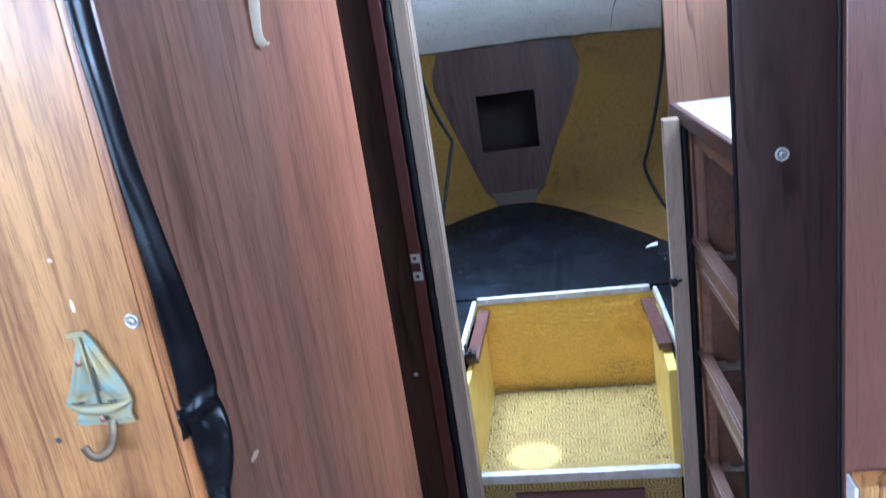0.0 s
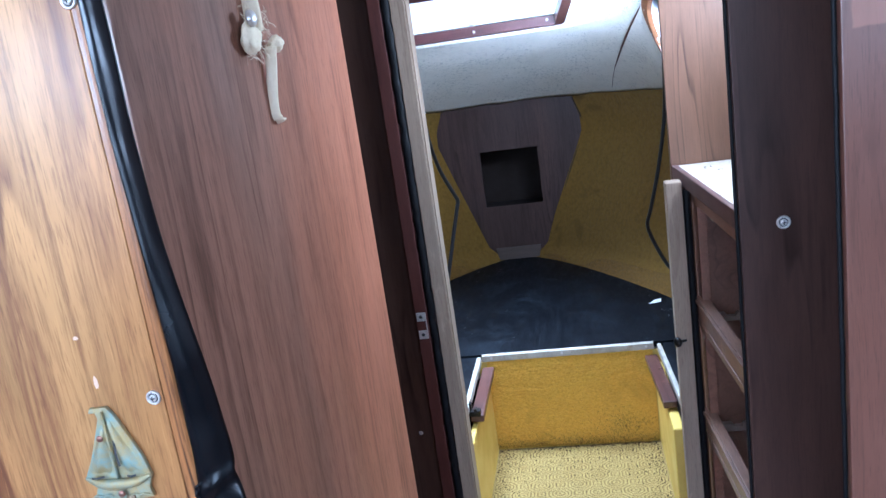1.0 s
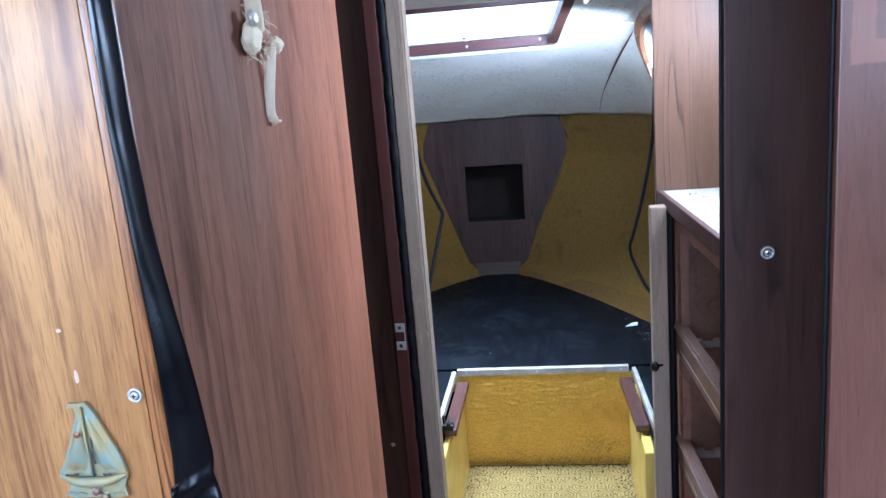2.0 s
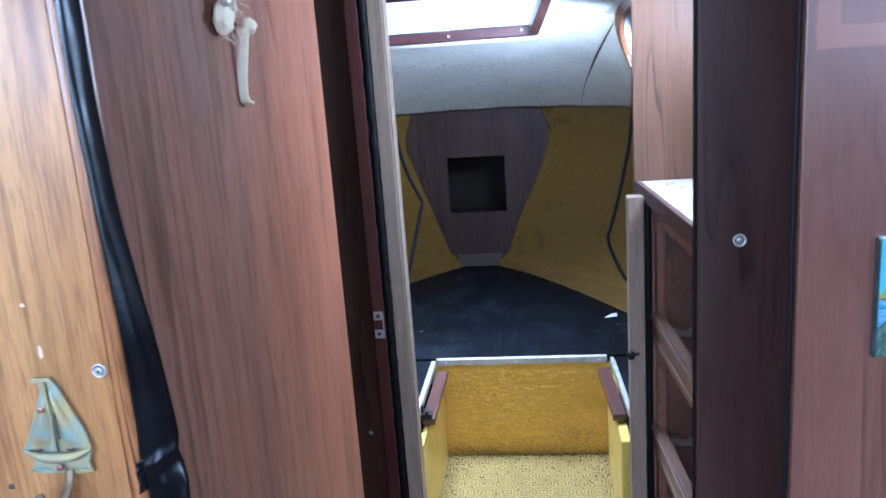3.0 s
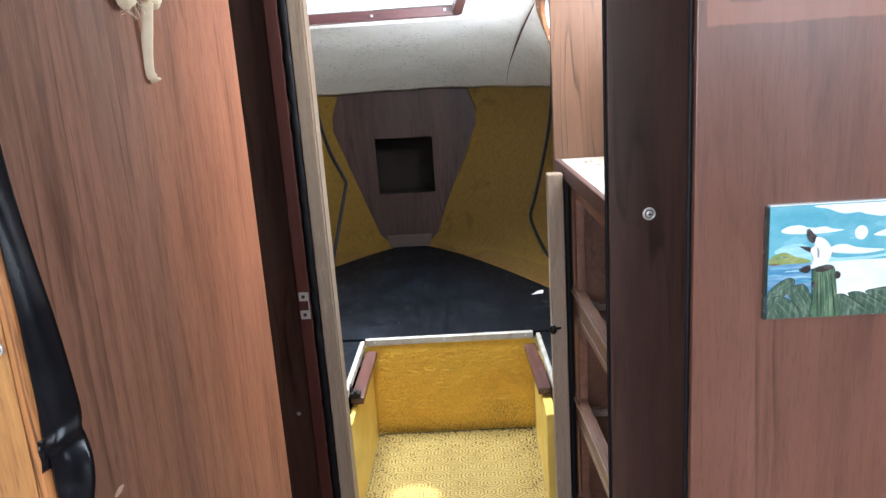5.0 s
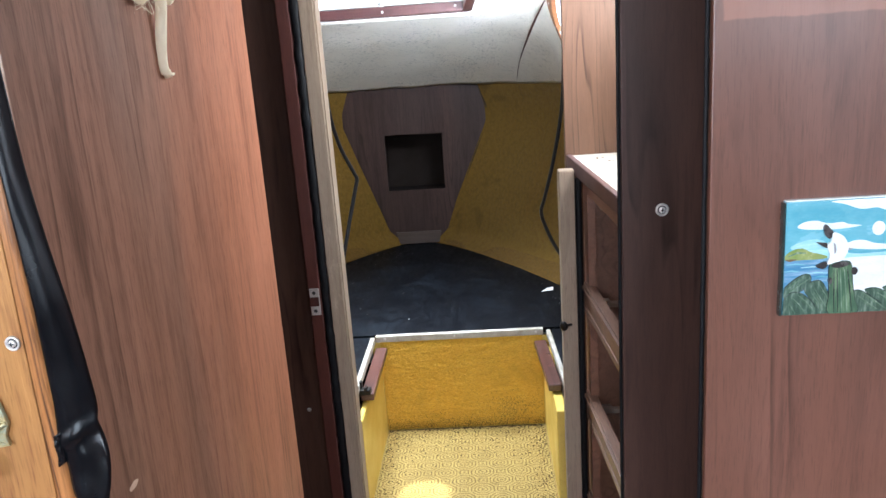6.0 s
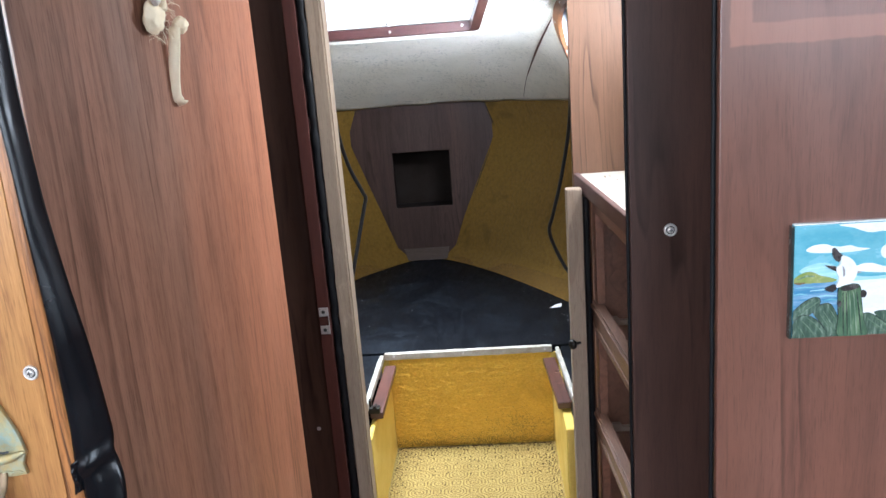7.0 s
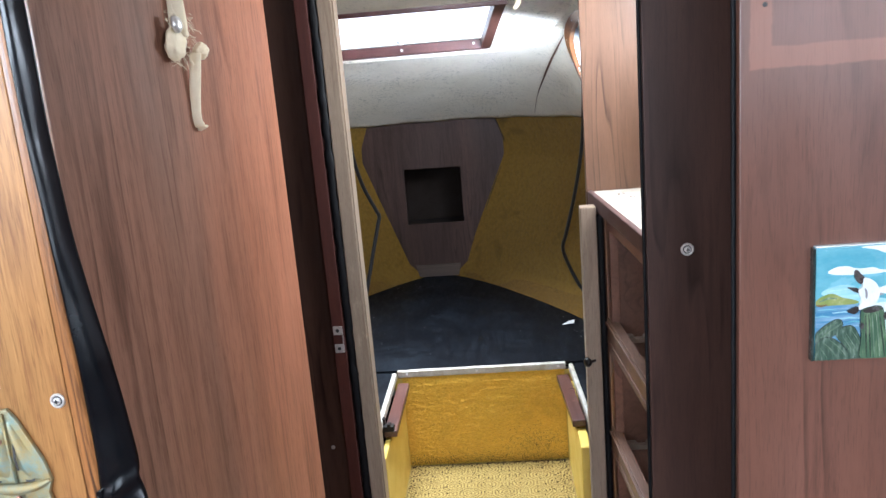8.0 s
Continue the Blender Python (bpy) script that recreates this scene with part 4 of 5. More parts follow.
post = thing("post", (0.26, 1.68, 0), "beige wooden doorway post with a black gasket", "post")
part("upright", box(0.2435, 0.2765, 1.66, 1.692, 0.0, 1.094, 0.004, 3), BEIGE, post)
part("gasket", tube(gasket_line(0.2845, 0, 1.075, 1.672, 0.0006, 9.0), 0.0075, 8), GASKET, post, "black rubber gasket", smooth=True)
single("knob", lathe([(0.003, 0), (0.003, 0.012), (0.009, 0.016), (0.011, 0.020), (0.010, 0.024), (0.005, 0.027)], (0.262, 1.660, 0.757), (-0.85, -0.5, 0.05), 18), BLACK, "small dark metal pull knob on the post", "knob", smooth=True)

# ---- portlight in the trunk side ----
pl = thing("portlight", (0.31, PY, PZ), "oval portlight with a wooden trim ring", "portlight")


def port_point(a, k, out):
    return on_liner(max(PAFT - k, PY + (PRY + k) * math.cos(a)), max(PLOW - k, PZ + (PRZ + k) * math.sin(a)), out)


def ring_part():
    bm = bmesh.new()
    n = 72
    rows = []
    for k, out in ((-0.006, -0.004), (-0.006, 0.008), (0.014, 0.008), (0.014, -0.002)):
        rows.append([bm.verts.new(port_point(i * math.tau / n, k, out)) for i in range(n)])
    for a, b in zip(rows, rows[1:] + rows[:1]):
        for k in range(n):
            bm.faces.new((a[k], a[(k + 1) % n], b[(k + 1) % n], b[k]))
    return bm


TRIM = wood("portlight_trim", (0.30, 0.13, 0.05), (0.14, 0.05, 0.02), 0.45, 0.2, along="Y", contrast=0.6)
part("trim_ring", ring_part(), TRIM, pl, "orange-brown wooden trim ring")
bm = bmesh.new()
hub = bm.verts.new(on_liner(PY, PZ, -0.006))
rim = [bm.verts.new(port_point(i * math.tau / 72, 0.004, -0.006)) for i in range(72)]
for i in range(72):
    bm.faces.new((hub, rim[i], rim[(i + 1) % 72]))
bmesh.ops.solidify(bm, geom=bm.faces[:], thickness=0.003)
part("pane", bm, ACRYLIC, pl, "bright frosted pane")
for a in (1.25, 0.75, 0.3):
    part("screw", lathe([(0.0024, 0), (0.002, 0.0015)], port_point(a, 0.004, 0.0085), (-1, 0, 0), 10), STEEL, pl)

# ---- cables ----
single("cable", tube(smooth_line([(-0.2475, 1.80, 1.60), (-0.248, 1.80, 1.40), (-0.249, 1.82, 1.25), (-0.238, 1.85, 1.155), (-0.214, 1.87, 1.085), (-0.208, 1.875, 1.066), (-0.214, 1.87, 1.04), (-0.236, 1.85, 0.95), (-0.255, 1.82, 0.85), (-0.250, 1.81, 0.72), (-0.262, 1.81, 0.55)]), 0.0045, 10),
       CABLE, "thin black cable hanging by the doorway trim", "cable", group="cables", smooth=True)
single("cable", tube(smooth_line([(0.280, 1.83, 1.60), (0.280, 1.83, 1.40), (0.276, 1.85, 1.23), (0.255, 1.86, 1.10), (0.230, 1.865, 1.00), (0.2205, 1.87, 0.965), (0.228, 1.87, 0.93), (0.252, 1.86, 0.875), (0.285, 1.83, 0.82), (0.30, 1.83, 0.70), (0.30, 1.83, 0.54)]), 0.0042, 8),
       CABLE, "thick black cable hanging beside the post", "cable", group="cables", smooth=True)

# ---- small fittings ----


def cross_screw(at, axis, r):
    t = thing("screw", at, "steel cross-head screw in a cup washer", "screw", group="panel screws")
    w = Vector(axis)
    part("cup_washer", lathe([(r, 0), (r * 0.99, r * 0.16), (r * 0.90, r * 0.28), (r * 0.78, r * 0.30), (r * 0.68, r * 0.22), (r * 0.64, r * 0.06)], at, axis, 32), STEEL, t, smooth=True)
    part("shadow_ring", lathe([(r * 0.63, r * 0.05), (r * 0.63, r * 0.14), (r * 0.50, r * 0.15)], at, axis, 24), SLOT, t)
    part("head", lathe([(r * 0.50, r * 0.15), (r * 0.50, r * 0.30), (r * 0.38, r * 0.41), (r * 0.1, r * 0.45)], at, axis, 24), STEEL, t, smooth=True)
    c = Vector(at) + w * r * 0.44
    for dx, dz in ((0.30, 0.07), (0.07, 0.30)):
        part("recess", box(c.x - r * dx, c.x + r * dx, c.y - 0.0004, c.y + 0.0004, c.z - r * dz, c.z + r * dz), SLOT, t)
    return t


cross_screw((-0.2445, 0.530, 1.194), (0, -1, 0), 0.0056)
cross_screw((-0.2365, 0.530, 1.471), (0, -1, 0), 0.0056)
cross_screw((0.343, 1.155, 1.118), (0, -1, 0), 0.0095)

strike = thing("strike_plate", (-0.2985, 1.695, 0.80), "small metal strike plate with two screw tabs", "strike plate")
for z0, z1 in ((0.838, 0.858), (0.796, 0.816)):
    tab = part("tab", box(-0.309, -0.2875, 1.6935, 1.6958, z0, z1, 0.0006), STEEL, strike)
    part("screw", lathe([(0.0042, 0), (0.0038, 0.0012), (0.001, 0.0014)], (-0.299, 1.6933, (z0 + z1) / 2), (0, -1, 0), 12), SLOT, tab)
part("bridge", box(-0.2895, -0.2875, 1.6935, 1.6958, 0.816, 0.838), STEEL, strike)
single("screw", lathe([(0.005, 0), (0.004, 0.0015), (0.001, 0.002)], (-0.345, 1.712, 0.558), (0, -1, 0), 12), STEEL, "small screw in the dark bulkhead", "screw", group="panel screws")
single("paper_scrap", prism([(0.258, 2.525, 0.547), (0.296, 2.535, 0.547), (0.300, 2.565, 0.548), (0.280, 2.556, 0.548)], (0, 0, 0.0015)), PAPER, "torn white paper scrap lying on the black berth", "paper")
clip = thing("clip", (-0.243, 1.875, 0.515), "small black plastic latch clip on the cap rail", "clip")
part("body", box(-0.260, -0.224, 1.864, 1.886, 0.5155, 0.530, 0.002), BLACK, clip)
part("tongue", box(-0.2535, -0.2465, 1.876, 1.892, 0.530, 0.546, 0.0015), BLACK, clip)
part("tongue", box(-0.240, -0.232, 1.862, 1.88, 0.530, 0.537, 0.0015), BLACK, clip)

# strap on the passage wall
strap = thing("strap", (-0.24, 0.86, 1.36), "frayed cream cotton strap knotted under a snap stud", "strap")
part("upper_band", tube(smooth_line([(-0.2375, 0.835, 1.60), (-0.2365, 0.838, 1.53), (-0.234, 0.838, 1.47), (-0.232, 0.832, 1.452)]), 0.011, 10, 0.35), ROPE, strap, smooth=True)


def lump(c, r, squash, seed):
    bm = bmesh.new()
    bmesh.ops.create_icosphere(bm, subdivisions=4, radius=1)
    for v in bm.verts:
        d = v.co.copy()
        k = 1 + 0.22 * hash_noise(d.x * 1.6 + seed, d.y * 1.6, d.z * 1.6) + 0.10 * hash_noise(d.x * 7, d.y * 7 + seed, d.z * 7)
        v.co = Vector((c[0] + d.x * r * squash[0] * k, c[1] + d.y * r * squash[1] * k, c[2] + d.z * r * squash[2] * k))
    return bm


part("knot", lump((-0.232, 0.822, 1.446), 0.0150, (0.5, 1.45, 1.05), 1.0), ROPE, strap, "frayed knot", smooth=True)
part("loop", lump((-0.228, 0.880, 1.440), 0.0095, (0.8, 1.1, 0.9), 4.0), ROPE, strap, smooth=True)
part("tail", tube(smooth_line([(-0.229, 0.866, 1.438), (-0.232, 0.864, 1.415), (-0.236, 0.862, 1.385), (-0.2365, 0.862, 1.367), (-0.234, 0.871, 1.359)]), 0.0062, 10, 0.35), ROPE, strap, smooth=True)
rng = random.Random(4)
bm = bmesh.new()
for k in range(150):
    a = Vector((-0.230 + rng.uniform(-0.003, 0.003), 0.822 + rng.uniform(-0.022, 0.04), 1.447 + rng.uniform(-0.02, 0.03)))
    e = a + Vector((rng.uniform(-0.003, 0.006), rng.uniform(-0.014, 0.014), rng.uniform(-0.016, 0.010)))
    m = (a + e) / 2 + Vector((0.002, rng.uniform(-0.003, 0.003), 0))
    vs = [bm.verts.new(p) for p in (a, m, e)]
    vt = [bm.verts.new(p + Vector((0, 0.0005, 0.0004))) for p in (a, m, e)]
    for i in (0, 1):
        bm.faces.new((vs[i], vs[i + 1], vt[i + 1], vt[i]))
tagged(part("fray", bm, ROPE, strap, "loose frayed threads"), kind="stuff")
part("snap_stud", lathe([(0.0085, 0), (0.0085, 0.002), (0.0065, 0.0045), (0.002, 0.0055)], (-0.2275, 0.817, 1.4645), (1, -0.1, 0.1), 24), STEEL, strap, "round metal snap stud", smooth=True)

# sailing-boat coat hook on the teak
hook = thing("coat_hook", (-0.285, 0.529, 1.08), "verdigris brass sailing-boat coat hook", "coat hook")
part("backplate", wall_xz([(-0.2875, 1.1905), (-0.282, 1.191), (-0.276, 1.182), (-0.262, 1.150), (-0.2585, 1.134), (-0.2605, 1.130), (-0.2625, 1.1245), (-0.2605, 1.117), (-0.272, 1.1155), (-0.288, 1.1165), (-0.303, 1.1155), (-0.3085, 1.118), (-0.305, 1.1265), (-0.311, 1.131), (-0.3125, 1.1345), (-0.304, 1.150), (-0.296, 1.168), (-0.2905, 1.182), (-0.2915, 1.1865), (-0.297, 1.1865), (-0.295, 1.1905)], 0.529, 0.5255, 0.0008), BRASS, hook)


def sail(corners, belly, n=12):
    """A bellied cast sail over a triangle: head, tack, clew."""
    h, t, c = [Vector((x, 0.5258, z)) for x, z in corners]
    bm = bmesh.new()
    rows = []
    for i in range(n + 1):
        u = i / n
        row = []
        for j in range(i + 1):
            v = j / i if i else 0
            p = h.lerp(t.lerp(c, v), u)
            puff = belly * math.sin(math.pi * v) * math.sin(math.pi * min(1, u * 1.02)) ** 0.6 if 0 < i < n else 0
            rib = 0.0004 * math.sin(v * 19) * u if 0 < j < i else 0
            row.append(bm.verts.new(p + Vector((0, -puff - rib, 0))))
        rows.append(row)
    for a, b in zip(rows, rows[1:]):
        for j in range(len(a)):
            bm.faces.new((a[j], b[j], b[j + 1]))
            if j + 1 < len(a):
                bm.faces.new((a[j], b[j + 1], a[j + 1]))
    return bm


part("sail", sail([(-0.2835, 1.186), (-0.2825, 1.1375), (-0.2610, 1.1375)], 0.0042), BRASS, hook, "cast bellied mainsail", smooth=True)
part("sail", sail([(-0.2865, 1.181), (-0.3100, 1.1375), (-0.2860, 1.1375)], 0.0042), BRASS, hook, "cast bellied jib", smooth=True)
part("mast", tube([Vector((-0.2850, 0.5240, 1.188)), Vector((-0.2846, 0.5232, 1.160)), Vector((-0.2842, 0.5240, 1.134))], 0.0011, 8), BRASS, hook, smooth=True)
part("hull", tube(smooth_line([(-0.3115, 0.5255, 1.1345), (-0.298, 0.5225, 1.1312), (-0.2845, 0.5215, 1.1306), (-0.271, 0.5225, 1.1315), (-0.2595, 0.5255, 1.1350)]), lambda t: 0.0014 + 0.0030 * math.sin(math.pi * t), 10, 0.8), BRASS, hook, smooth=True)
for x0 in (-0.3055, -0.2975, -0.2755, -0.2675):
    part("wave", tube(smooth_line([(x0 - 0.0045, 0.5250, 1.1180), (x0, 0.5245, 1.1205), (x0 + 0.0045, 0.5252, 1.1190)]), 0.0008, 6), BRASS, hook, smooth=True)
for a, b in (((-0.2795, 1.166), (-0.2800, 1.145)), ((-0.3045, 1.1362), (-0.2945, 1.1366)), ((-0.2755, 1.1368), (-0.2690, 1.1368))):
    part("groove", tube([Vector((a[0], 0.5222, a[1])), Vector(((a[0] + b[0]) / 2, 0.5212, (a[1] + b[1]) / 2)), Vector((b[0], 0.5226, b[1]))], 0.0009, 6, 0.5), SLOT, hook)
for x, z in ((-0.2905, 1.1675), (-0.2835, 1.1225)):
    part("screw", lathe([(0.0027, 0), (0.0025, 0.0009), (0.001, 0.0014)], (x, 0.5230 if z > 1.15 else 0.5222, z), (0, -1, 0), 14), COPPER, hook)
part("hook", tube(smooth_line([(-0.279, 0.526, 1.119), (-0.2782, 0.521, 1.110), (-0.2795, 0.514, 1.1025), (-0.2850, 0.509, 1.0990), (-0.2910, 0.508, 1.1015), (-0.2945, 0.508, 1.1085)]), 0.0038, 12, 0.5), HOOKMETAL, hook, "tarnished bent hook", smooth=True)
single("nail_hole", lathe([(0.0024, 0), (0.0024, 0.0004), (0.001, 0.0005)], (-0.331, 0.5298, 1.103), (0, -1, 0), 14), SLOT, "dark empty screw hole in the teak", "hole")

P_SHADE = paint("painted_shade", (0.018, 0.030, 0.028), (0.05, 0.07, 0.06))
# painted tile on the starboard bulkhead
tile = thing("picture_tile", (0.44, 0.76, 1.10), "glossy hand-painted harbour tile", "picture")
TX0, TX1, TZ0, TZ1 = 0.369, 0.522, 1.100, 1.2105
part("slab", box(TX0, TX1, 0.7565, 0.7648, TZ0, TZ1, 0.0006), P_SKY, tile)
# dark strip: the tile's dark side with its cast shadow painted in
part("side_shadow", box(TX0 - 0.0026, TX0 - 0.0002, 0.7570, 0.7648, TZ0 - 0.001, TZ1 - 0.0005, 0.0005), P_SHADE, tile, "dark strip for the tile's side and its cast shadow")


def tx(px, pz):
    """A point of the painting from its left and top, in parts of its height."""
    return (TX0 + 0.87 * px * (TZ1 - TZ0), TZ1 - pz * (TZ1 - TZ0))


def rounded(pts, steps=5):
    """A closed smooth outline through points."""
    out = []
    n = len(pts)
    for i in range(n):
        a, b, c, d = (Vector(pts[(i + k) % n]) for k in (-1, 0, 1, 2))
        for k in range(steps):
            t = k / steps
            q = 0.5 * (2 * b + (c - a) * t + (2 * a - 5 * b + 4 * c - d) * t * t + (3 * b - a - 3 * c + d) * t ** 3)
            out.append((min(1.59, max(0.0, q.x)), min(0.997, max(0.003, q.y))))
    return out


def daub(name, pts, material, lift, label="", soft=True, outline=0.0):
    """A raised painted patch of the tile; outline adds a thin dark edge below it."""
    pts = rounded(pts) if soft else pts
    if outline:
        mx, mz = sum(p[0] for p in pts) / len(pts), sum(p[1] for p in pts) / len(pts)
        rim = []
        for x, z in pts:
            d = math.hypot(x - mx, z - mz) + 1e-6
            rim.append((max(0.0, min(1.59, x + outline * (x - mx) / d)), max(0.0, min(0.997, z + outline * (z - mz) / d))))
        part("painted_outline", wall_xz([tx(*p) for p in rim], 0.7563, 0.7563 - lift + 0.00025), P_SHADE, tile)
    return part(name, wall_xz([tx(*p) for p in pts], 0.7563, 0.7563 - lift), material, tile, label)


def stroke(name, line, width, material, lift):
    """A tapering brush stroke along a line."""
    pts = [Vector((x, z)) for x, z in line]
    left, right = [], []
    for k, p in enumerate(pts):
        way = (pts[min(k + 1, len(pts) - 1)] - pts[max(k - 1, 0)]).normalized()
        side = Vector((-way.y, way.x)) * width * (0.5 if 0 < k < len(pts) - 1 else 0.22)
        left.append(tuple(p + side))
        right.append(tuple(p - side))
    return daub(name, left + right[::-1], material, lift, soft=False)


P_LEAF = paint("painted_moss", (0.12, 0.19, 0.125), (0.26, 0.34, 0.25), (7, 1, 2), 30)
P_EARTH = paint("painted_earth", (0.14, 0.09, 0.045), (0.25, 0.2, 0.1))
P_PALE = paint("painted_pale_blue", (0.30, 0.58, 0.66), (0.52, 0.74, 0.78), (1, 1, 4), 24)
P_GREY = paint("painted_grey", (0.35, 0.36, 0.36), (0.18, 0.18, 0.19))
part("top_strip", box(TX0, TX1, 0.7575, 0.7640, TZ1 + 0.0002, TZ1 + 0.0014, 0.0004), P_CLOUD, tile, "pale strip along the top edge")
daub("haze", [(0.05, 0.40), (0.3, 0.33), (0.6, 0.46), (0.9, 0.47), (1.3, 0.45), (0.9, 0.50), (0.4, 0.50)], P_PALE, 0.00015)
daub("cloud", [(0.48, 0.003), (1.58, 0.003), (1.58, 0.13), (1.25, 0.11), (1.17, 0.107), (1.07, 0.125), (0.92, 0.10), (0.845, 0.08), (0.70, 0.085), (0.56, 0.04)], P_CLOUD, 0.0002)
daub("cloud", [(0.11, 0.213), (0.18, 0.175), (0.29, 0.168), (0.36, 0.188), (0.44, 0.196), (0.53, 0.190), (0.60, 0.212), (0.715, 0.228), (0.55, 0.247), (0.37, 0.248), (0.18, 0.238)], P_CLOUD, 0.0002)
daub("cloud", [(0.58, 0.385), (0.66, 0.357), (0.75, 0.358), (0.84, 0.385), (0.95, 0.400), (1.12, 0.420), (0.92, 0.445), (0.70, 0.432), (0.60, 0.413)], P_CLOUD, 0.0002)
daub("cloud", [(1.0, 0.287), (1.08, 0.252), (1.17, 0.232), (1.28, 0.2), (1.58, 0.17), (1.58, 0.25), (1.17, 0.298)], P_CLOUD, 0.0002)
daub("moon", [(0.88 + 0.0615 * math.cos(k * math.tau / 28), 0.26 + 0.0615 * math.sin(k * math.tau / 28)) for k in range(28)], P_CLOUD, 0.0003, soft=False)
daub("sandbar", [(0.55, 0.512), (0.63, 0.503), (0.9, 0.500), (1.17, 0.500), (1.58, 0.48), (1.58, 0.86), (0.9, 0.86), (0.55, 0.86)], P_SAND, 0.00025, soft=False)
daub("sea", [(0.0, 0.505), (0.47, 0.505), (0.50, 0.70), (0.50, 0.95), (0.0, 0.95)], P_SEA, 0.00035, soft=False)
for k, (x0, x1, z) in enumerate(((0.02, 0.20, 0.545), (0.16, 0.40, 0.575), (0.0, 0.14, 0.605), (0.22, 0.42, 0.630), (0.30, 0.44, 0.665))):
    stroke("wave_stroke", [(x0, z), ((x0 + x1) / 2, z - 0.006), (x1, z + 0.004)], 0.014, P_PALE if k % 2 else P_SKY, 0.00045)
daub("hill", [(0.0, 0.500), (0.0, 0.466), (0.07, 0.418), (0.165, 0.403), (0.257, 0.442), (0.33, 0.458), (0.41, 0.485), (0.36, 0.505), (0.2, 0.507), (0.05, 0.508)], P_HILL, 0.0005)
stroke("shore_stroke", [(0.005, 0.500), (0.05, 0.506), (0.11, 0.500)], 0.022, P_EARTH, 0.0006)
stroke("hill_stroke", [(0.03, 0.470), (0.12, 0.440), (0.20, 0.445)], 0.018, P_LEAF, 0.0006)
PLANKS = (
    ([(0.0, 0.835), (0.0, 0.765), (0.07, 0.700), (0.18, 0.640), (0.245, 0.645), (0.255, 0.700), (0.18, 0.775), (0.09, 0.812)], 0.0008, [((0.03, 0.80), (0.13, 0.735), (0.23, 0.675)), ((0.02, 0.765), (0.10, 0.705), (0.19, 0.665))]),
    ([(0.20, 0.775), (0.255, 0.712), (0.35, 0.700), (0.405, 0.765), (0.46, 0.90), (0.475, 0.995), (0.37, 0.995), (0.285, 0.88)], 0.0010, [((0.27, 0.76), (0.34, 0.86), (0.43, 0.98)), ((0.32, 0.73), (0.39, 0.83), (0.45, 0.95)), ((0.24, 0.79), (0.30, 0.87), (0.38, 0.97))]),
    ([(0.0, 0.87), (0.07, 0.802), (0.147, 0.797), (0.24, 0.85), (0.31, 0.93), (0.365, 0.995), (0.0, 0.995)], 0.0013, [((0.06, 0.84), (0.13, 0.90), (0.20, 0.99)), ((0.12, 0.82), (0.20, 0.88), (0.29, 0.98)), ((0.03, 0.89), (0.07, 0.94), (0.10, 0.99))]),
    ([(0.67, 0.995), (0.67, 0.83), (0.72, 0.80), (0.79, 0.825), (0.92, 0.91), (1.03, 0.995)], 0.0009, [((0.70, 0.85), (0.80, 0.92), (0.90, 0.985)), ((0.75, 0.83), (0.86, 0.90), (0.98, 0.985))]),
    ([(0.79, 0.805), (0.88, 0.785), (0.97, 0.815), (1.08, 0.88), (1.18, 0.95), (1.18, 0.995), (1.06, 0.995), (0.92, 0.90)], 0.0011, [((0.86, 0.82), (0.97, 0.88), (1.12, 0.98)), ((0.92, 0.81), (1.03, 0.87), (1.15, 0.95))]),
    ([(0.96, 0.790), (1.06, 0.765), (1.18, 0.755), (1.58, 0.72), (1.58, 0.985), (1.22, 0.965), (1.08, 0.87)], 0.0009, [((1.03, 0.80), (1.13, 0.86), (1.28, 0.95)), ((1.10, 0.78), (1.20, 0.83), (1.34, 0.90)), ((1.2, 0.77), (1.28, 0.80), (1.37, 0.84))]),
)
for pts, lift, lines in PLANKS:
    daub("plank_end", pts, P_PLANK, lift, outline=0.007)
    for k, ln in enumerate(lines):
        stroke("plank_grain", ln, 0.005, P_POST, lift + 0.0002)
        stroke("plank_highlight", [(x + 0.020, z - 0.004) for x, z in ln], 0.008, P_LEAF, lift + 0.00015)
daub("piling", [(0.445, 0.995), (0.440, 0.80), (0.428, 0.580), (0.47, 0.545), (0.56, 0.535), (0.632, 0.560), (0.655, 0.72), (0.682, 0.86), (0.712, 0.995)], P_POST, 0.0020, outline=0.008)
daub("piling_top", [(0.44, 0.565), (0.50, 0.540), (0.58, 0.537), (0.625, 0.555), (0.56, 0.580), (0.48, 0.585)], P_DARK, 0.0022)
for x0, x1, m in ((0.47, 0.49, P_SHADE), (0.53, 0.57, P_LEAF), (0.57, 0.62, P_LEAF), (0.60, 0.665, P_SHADE), (0.50, 0.53, P_SHADE)):
    stroke("piling_grain", [(x0, 0.60), ((x0 + x1) / 2, 0.78), (x1, 0.985)], 0.013, m, 0.0022)
daub("knob", [(0.668 + 0.030 * math.cos(k * math.tau / 14), 0.622 + 0.034 * math.sin(k * math.tau / 14)) for k in range(14)], P_DARK, 0.0022, soft=False)
daub("knob", [(0.440 + 0.020 * math.cos(k * math.tau / 14), 0.700 + 0.030 * math.sin(k * math.tau / 14)) for k in range(14)], P_DARK, 0.0024, soft=False)
daub("white_shape", [(0.44, 0.275), (0.50, 0.285), (0.55, 0.318), (0.587, 0.375), (0.592, 0.43), (0.55, 0.512), (0.477, 0.533), (0.40, 0.548), (0.425, 0.473), (0.392, 0.385), (0.43, 0.350)], P_CLOUD, 0.0028, "plain white painted shape")
daub("grey_shape", [(0.448, 0.360), (0.472, 0.385), (0.478, 0.440), (0.462, 0.455), (0.455, 0.405)], P_GREY, 0.0030)
